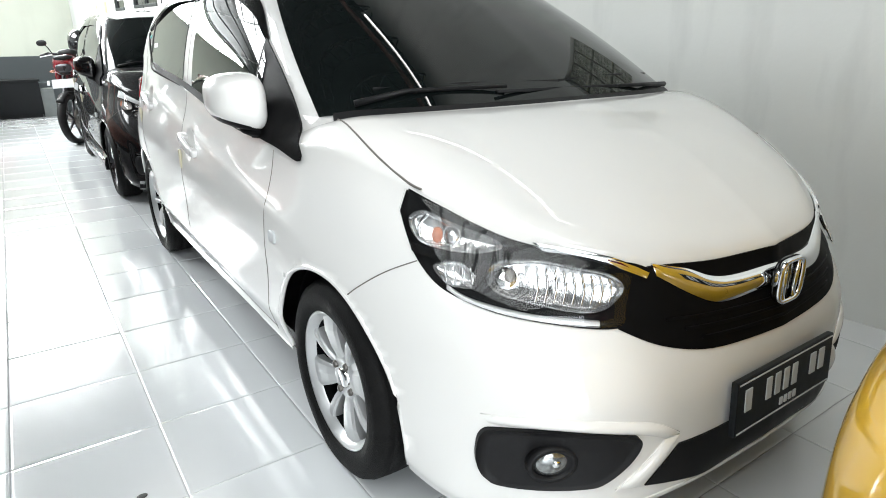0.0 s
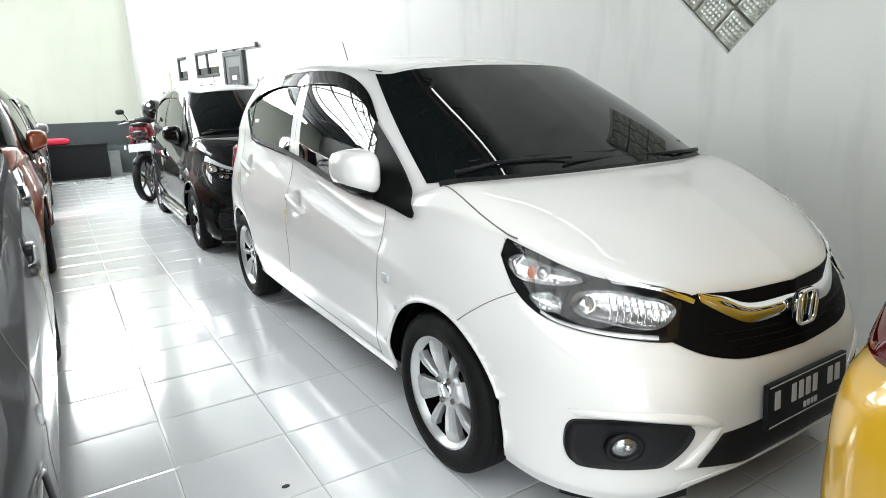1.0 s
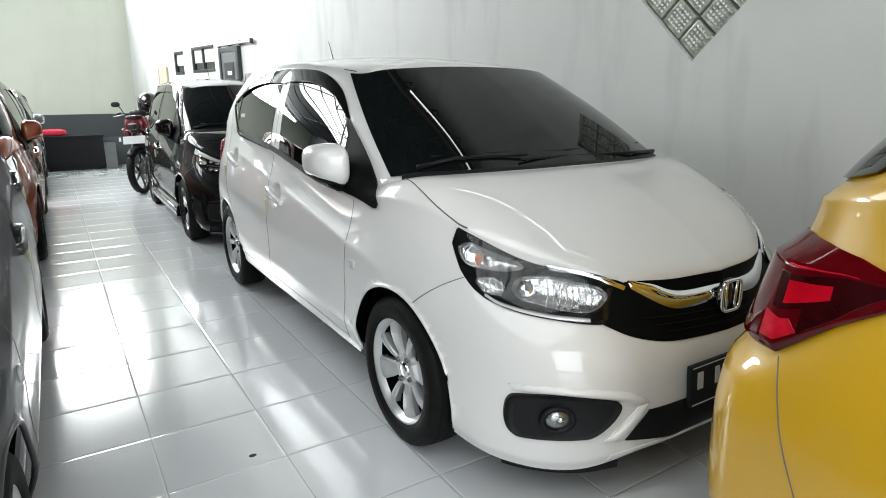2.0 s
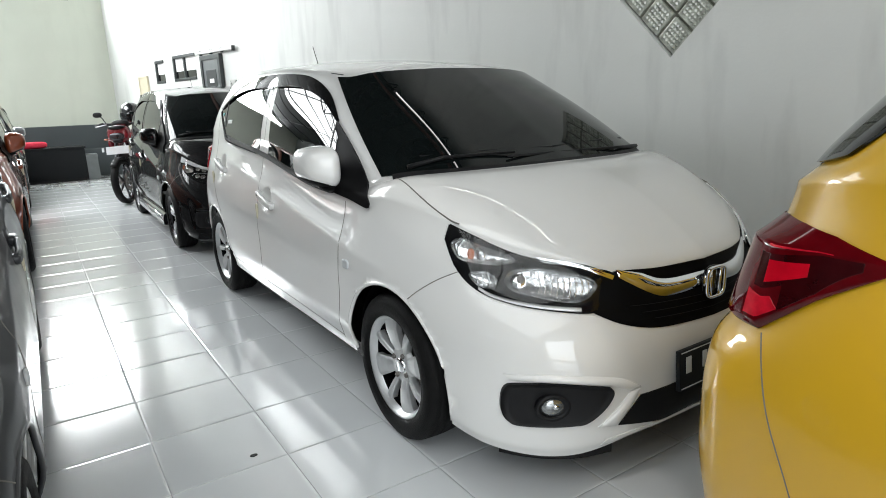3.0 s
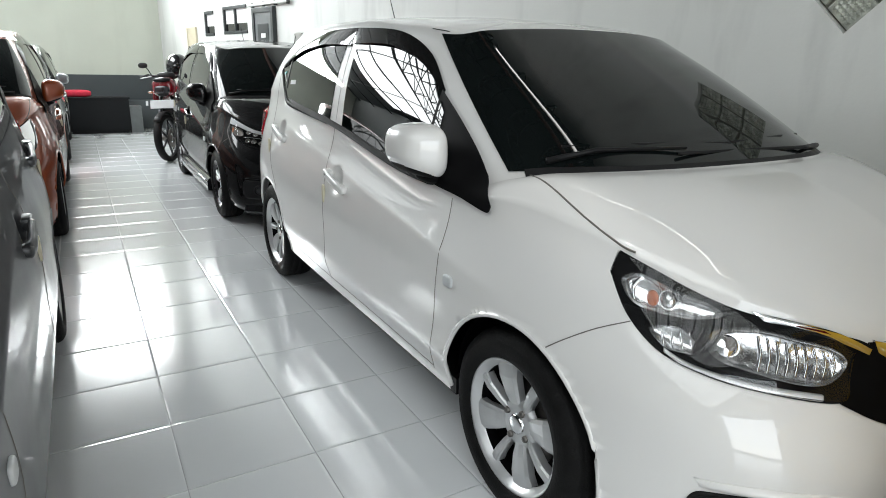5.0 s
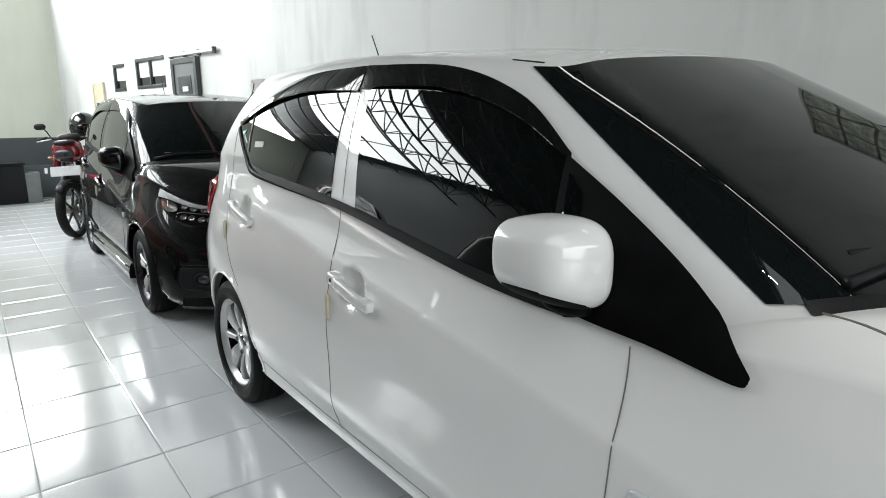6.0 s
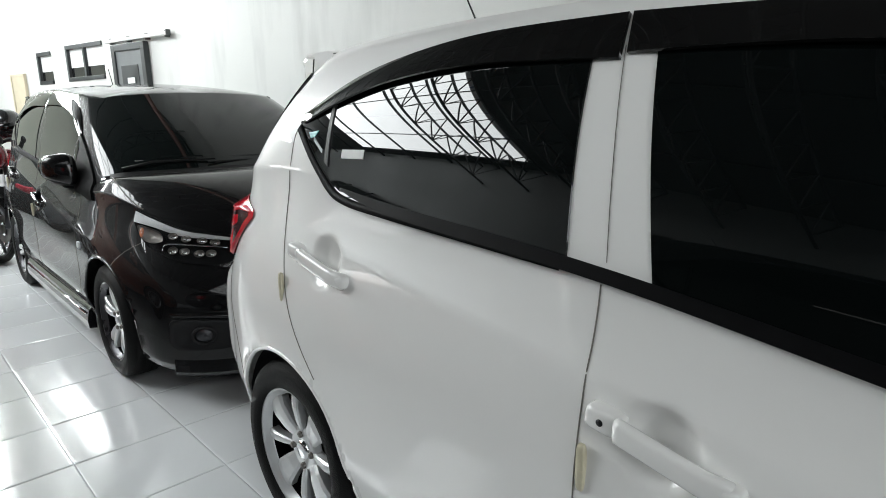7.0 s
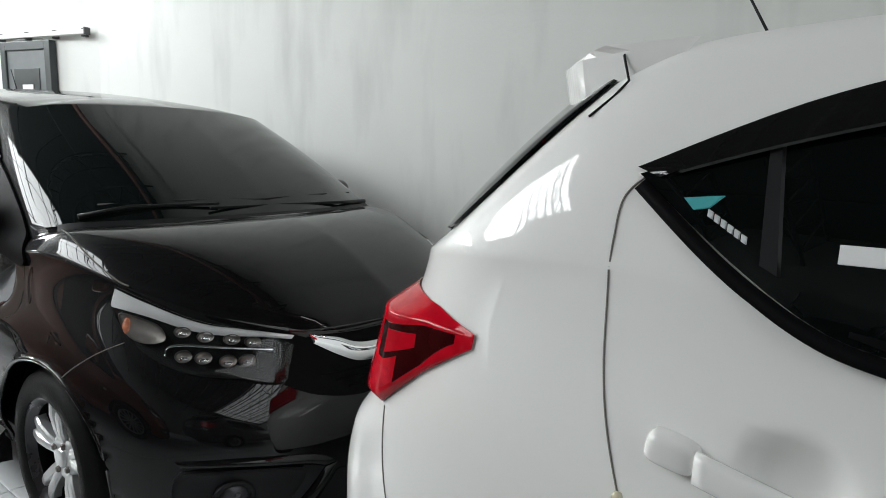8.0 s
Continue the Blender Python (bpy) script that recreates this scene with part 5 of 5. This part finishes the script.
first_truss = truss(-5.4)
for i in range(1, 15):
    copy_thing(first_truss, pose(0, -5.4 + 0.84 * i, 0))
for y in (7.2, 8.2, 9.2, 10.2, 11.2, 12.2):
    tagged(link_part("rafter", tube_mesh("rafter", [(LEFT_X, y, roof_z(LEFT_X) - 0.1), (-0.2, y, roof_z(-0.2) - 0.1)], 0.025, M["steel"], 6)), "thin dark steel rafter under the translucent roof", "beam", "rafters")
for x in (-4.6, -3.2, -0.15, 0.9):
    tagged(link_part("purlin", tube_mesh("purlin", [(x, FRONT_Y, roof_z(x) - 0.035), (x, BACK_Y, roof_z(x) - 0.035)], 0.022, M["steel"], 6)), "dark steel roof purlin", "beam", "purlins")

tl = thing("tube_lamp", pose(0.62, 1.3, 4.60), "long fluorescent tube lamp hung under the trusses", "lamp", "tube lamps")
box("batten", -0.03, -1.05, 0.03, 0.03, 1.05, 0.07, M["rail_white"], tl, bevel=0.004)
em = bpy.data.materials.new("lit_tube")
em.use_nodes = True
ep = em.node_tree.nodes["Principled BSDF"]
ep.inputs["Emission Color"].default_value, ep.inputs["Emission Strength"].default_value = (1, 0.98, 0.96, 1), 9.0
link_part("tube", tube_mesh("tube", [(0, -1.0, 0.0), (0, 1.0, 0.0)], 0.018, em, 10), tl, "lit white tube")
for y in (-1.0, 1.0):
    box("holder", -0.02, y - 0.02, -0.022, 0.02, y + 0.02, 0.03, M["rail_white"], tl, bevel=0.003)
for y in (-0.8, 0.8):
    link_part("hanger", tube_mesh("hanger", [(0, y, 0.07), (0, y, 0.95)], 0.008, M["steel"], 6), tl)
copy_thing(tl, pose(0.62, -0.95, 4.60))
tagged(link_part("steel_beam", tube_mesh("steel_beam", [(0.42, FRONT_Y, 4.62), (0.42, 7.2, 4.62)], 0.05, M["red_steel"], 8)), "red oxide steel beam under the roof", "beam")

# ---- furniture by the back wall ----
desk = thing("desk", pose(-1.43, 11.45, 0, 0, 0, 0), "black laminate counter desk before the back wall", "desk")
box("front_panel", -0.52, -0.02, 0.05, 0.46, 0.0, 0.60, M["desk"], desk, bevel=0.003)
box("top", -0.54, -0.04, 0.60, 0.48, 0.55, 0.635, M["desk"], desk, bevel=0.005)
for x in (-0.52, 0.44):
    box("side_panel", x, 0.0, 0.0, x + 0.02, 0.52, 0.60, M["desk"], desk, bevel=0.002)
box("plinth", -0.48, 0.0, 0.0, 0.42, 0.05, 0.05, M["trim"], desk)
cush = thing("cushion", pose(-1.78, 11.6, 0.635), "red cloth bolster lying on the desk", "cushion")
link_part("cover", ellipsoid("cover", (0, 0, 0.06), (0.24, 0.10, 0.062), M["red_cloth"], 3.4, 14), cush)
gb = thing("box", pose(-0.875, 11.6, 0), "grey board box standing beside the desk", "box")
box("carton", -0.10, -0.16, 0.0, 0.10, 0.2, 0.44, M["box_grey"], gb, bevel=0.006)
box("lid", -0.105, -0.165, 0.44, 0.105, 0.205, 0.475, M["box_grey"], gb, bevel=0.004)


# ---- motorcycle ----
def motorcycle(m):
    c = thing("motorcycle", m, "red and black motorcycle with a front plate on its side stand", "motorcycle")
    for y in (0.0, 1.27):
        r = lathe_mesh("wheel", [(-0.02, 0.232), (-0.012, 0.222), (0.012, 0.222), (0.02, 0.232), (-0.02, 0.232)], M["dark_alloy"], 32)
        w = link_part("wheel", r, c, "black spoked wheel", pose(0, y, 0.29))
        link_part("tyre", lathe_mesh("tyre", [(-0.03, 0.232), (-0.045, 0.255), (-0.035, 0.28), (0, 0.29), (0.035, 0.28), (0.045, 0.255), (0.03, 0.232), (-0.03, 0.232)], M["rubber"], 36), w)
        for i in range(5):
            a = radians(72 * i)
            link_part("spoke", tube_mesh("spoke", [(0, 0.03 * math.cos(a), 0.03 * math.sin(a)), (0, 0.225 * math.cos(a), 0.225 * math.sin(a))], [0.018, 0.011], M["dark_alloy"], 6), w)
        link_part("hub", lathe_mesh("hub", [(-0.05, 0.0), (-0.05, 0.04), (0.05, 0.04), (0.05, 0.0)], M["disc"], 16), w)
        link_part("brake_disc", lathe_mesh("brake_disc", [(0.055, 0.06), (0.055, 0.12), (0.058, 0.12), (0.058, 0.06)], M["disc"], 24), w)
    for s in (-1, 1):
        link_part("fork_leg", tube_mesh("fork_leg", [(s * 0.09, 0.0, 0.29), (s * 0.09, 0.12, 0.58), (s * 0.085, 0.24, 0.92)], [0.026, 0.024, 0.018], M["dark_alloy"], 10), c)
        link_part("handlebar", tube_mesh("handlebar", [(0, 0.28, 0.98), (s * 0.12, 0.28, 1.03), (s * 0.24, 0.33, 1.04), (s * 0.37, 0.40, 1.02)], 0.016, M["trim"], 8), c)
        link_part("grip", tube_mesh("grip", [(s * 0.25, 0.335, 1.04), (s * 0.37, 0.40, 1.02)], 0.022, M["rubber"], 8), c)
        link_part("brake_lever", tube_mesh("brake_lever", [(s * 0.20, 0.29, 1.03), (s * 0.35, 0.33, 1.01)], 0.007, M["alloy"], 6), c)
        st = link_part("mirror_stalk", tube_mesh("mirror_stalk", [(s * 0.20, 0.30, 1.04), (s * 0.23, 0.30, 1.11), (s * 0.26, 0.30, 1.15)], 0.006, M["trim"], 6), c)
        link_part("rear_mirror", ellipsoid("rear_mirror", (s * 0.285, 0.30, 1.165), (0.055, 0.014, 0.034), M["trim"], 2.4, 10), st)
        link_part("front_indicator", ellipsoid("front_indicator", (s * 0.17, 0.14, 0.84), (0.026, 0.02, 0.014), M["amber"], 2.2, 8), c)
        link_part("tank_shroud", ellipsoid("tank_shroud", (s * 0.15, 0.36, 0.78), (0.05, 0.20, 0.11), M["moto_red"], 2.4, 12), c, "red tank shroud")
    link_part("headlight_cowl", ellipsoid("headlight_cowl", (0, 0.14, 0.90), (0.135, 0.10, 0.12), M["moto_red"], 2.6, 14), c, "red headlight cowl")
    link_part("headlight", ellipsoid("headlight", (0, 0.055, 0.87), (0.085, 0.035, 0.05), M["dark_alloy"], 2.6, 12), c)
    link_part("cowl_brow", ellipsoid("cowl_brow", (0, 0.10, 0.985), (0.10, 0.08, 0.03), M["trim"], 2.4, 10), c)
    link_part("cowl_grille", ellipsoid("cowl_grille", (0, 0.062, 0.815), (0.06, 0.03, 0.025), M["trim"], 2.6, 10), c)
    link_part("radiator_guard", ellipsoid("radiator_guard", (0, 0.22, 0.62), (0.10, 0.05, 0.12), M["trim"], 3, 10), c)
    link_part("instrument", ellipsoid("instrument", (0, 0.22, 1.03), (0.10, 0.06, 0.05), M["trim"], 2.6, 10), c)
    plate_on(c, (0, 0.0, 0.70), -12, 0, 0.27, 0.10, "plate_ink")
    link_part("front_mudguard", tube_mesh("front_mudguard", [(0, 0.31 * math.cos(a), 0.29 + 0.31 * math.sin(a)) for a in [radians(55 + 10 * i) for i in range(9)]], 0.04, M["trim"], 10, flat=0.35), c)
    link_part("tank", ellipsoid("tank", (0, 0.52, 0.84), (0.13, 0.26, 0.11), M["moto_red"], 2.5, 14), c, "red fuel tank")
    link_part("seat", ellipsoid("seat", (0, 1.02, 0.79), (0.12, 0.36, 0.06), M["trim"], 3, 14), c, "black seat")
    link_part("tail_unit", ellipsoid("tail_unit", (0, 1.40, 0.78), (0.09, 0.22, 0.07), M["moto_red"], 2.5, 12), c)
    link_part("engine", ellipsoid("engine", (0, 0.60, 0.42), (0.13, 0.20, 0.15), M["disc"], 4, 12), c)
    link_part("frame_tube", tube_mesh("frame_tube", [(0, 0.26, 0.9), (0, 0.36, 0.5), (0, 0.6, 0.28), (0, 0.95, 0.33), (0, 1.05, 0.72)], 0.022, M["trim"], 8), c)
    link_part("swing_arm", tube_mesh("swing_arm", [(0.06, 0.8, 0.36), (0.06, 1.27, 0.29)], 0.025, M["trim"], 8), c)
    link_part("exhaust", tube_mesh("exhaust", [(0.12, 0.45, 0.35), (0.15, 0.9, 0.30), (0.16, 1.5, 0.42)], [0.022, 0.03, 0.05], M["chrome"], 10), c)
    link_part("side_stand", tube_mesh("side_stand", [(-0.08, 0.75, 0.30), (-0.20, 0.72, 0.01), (-0.24, 0.72, 0.006)], 0.011, M["trim"], 6), c)
    return c


motorcycle(pose(-0.79, 7.55, 0, 0, -3, -31) @ Matrix.Diagonal((1.15, 1.05, 1.05, 1)))
hel = thing("helmet", pose(-0.54, 8.00, 1.06, 0, 0, 15) @ Matrix.Diagonal((1.1, 1.1, 1.15, 1)), "glossy black helmet hung on the motorcycle handlebar", "helmet")
link_part("shell", ellipsoid("shell", (0, 0, 0.13), (0.125, 0.15, 0.135), M["helmet"], 2.3, 18), hel)
link_part("visor", ellipsoid("visor", (0, -0.045, 0.12), (0.11, 0.115, 0.055), M["tint"], 2.4, 14), hel)

# ---- floor of glazed tiles, last ----
PITCH, X0, Y0 = 0.403, -1.198, 0.137
GX0, GX1, GY0, GY1 = -16, 7, -17, 31
tagged(box("floor", LEFT_X, FRONT_Y - 3.0, -0.12, 2.0, BACK_Y, -0.0035, M["grout"]), "grey grout bed under white floor tiles", "floor", kind="structure")
floor = bpy.data.objects["floor"]


def tile_bm(bm, x, y):
    """One tile with a pillowed edge."""
    rings = []
    for inset, z in ((0.0014, -0.0035), (0.0014, -0.0015), (0.0045, -0.0005), (0.0095, 0.0)):
        a, b = inset, PITCH - inset
        rings.append([bm.verts.new((x + p, y + q, z)) for p, q in ((a, a), (b, a), (b, b), (a, b))])
    bm.faces.new(rings[-1])
    for lo, hi in zip(rings, rings[1:]):
        for k in range(4):
            q = (k + 1) % 4
            bm.faces.new((lo[k], lo[q], hi[q], hi[k]))


bm = bmesh.new()
tile_bm(bm, 0, 0)
tile_me = bpy.data.meshes.new("tile")
bm.to_mesh(tile_me)
bm.free()
tile_me.materials.append(M["tile"])
rest_v, rest_f = [], []
rng = random.Random(4)
for i in range(GX0, GX1):
    for k in range(GY0, GY1):
        x, y = X0 + i * PITCH, Y0 + k * PITCH
        if y + PITCH > BACK_Y or x + PITCH / 2 < LEFT_X:
            continue
        near = -2.9 < x < 0.3 and -3.2 < y < 9.6
        if near and len(floor.children) < 300:
            link_part("tile", tile_me, floor, "", pose(x, y, 0, rng.uniform(-0.05, 0.05), rng.uniform(-0.05, 0.05)))
        else:
            f = len(rest_v)
            for v in tile_me.vertices:
                rest_v.append((v.co.x + x, v.co.y + y, v.co.z))
            rest_f += [tuple(f + v for v in p.vertices) for p in tile_me.polygons]
tagged(link_part("floor_stain", ellipsoid("floor_stain", (-1.304, 0.204, 0.0006), (0.014, 0.011, 0.0012), M["trim"], 2.2, 8)), "small dark spot on the white tiles", "stain")
tagged(link_part("floor_stain", ellipsoid("floor_stain", (-1.504, 10.43, 0.0006), (0.05, 0.03, 0.004), M["box_grey"], 2.2, 8)), "small dark scrap on the tiles before the desk", "stain")
tagged(box("trim", -1.990, -3.0, -0.003, -1.980, 4.4, 0.0012, M["rail_white"], bevel=0.001), "pale joint strip between two rows of floor tiles", "floor", kind="structure")
me = mesh_of("tiles_beyond", rest_v, rest_f, M["tile"], False)
tagged(link_part("tiles_beyond", me, floor, "white glazed floor tiles"), kind="stuff")
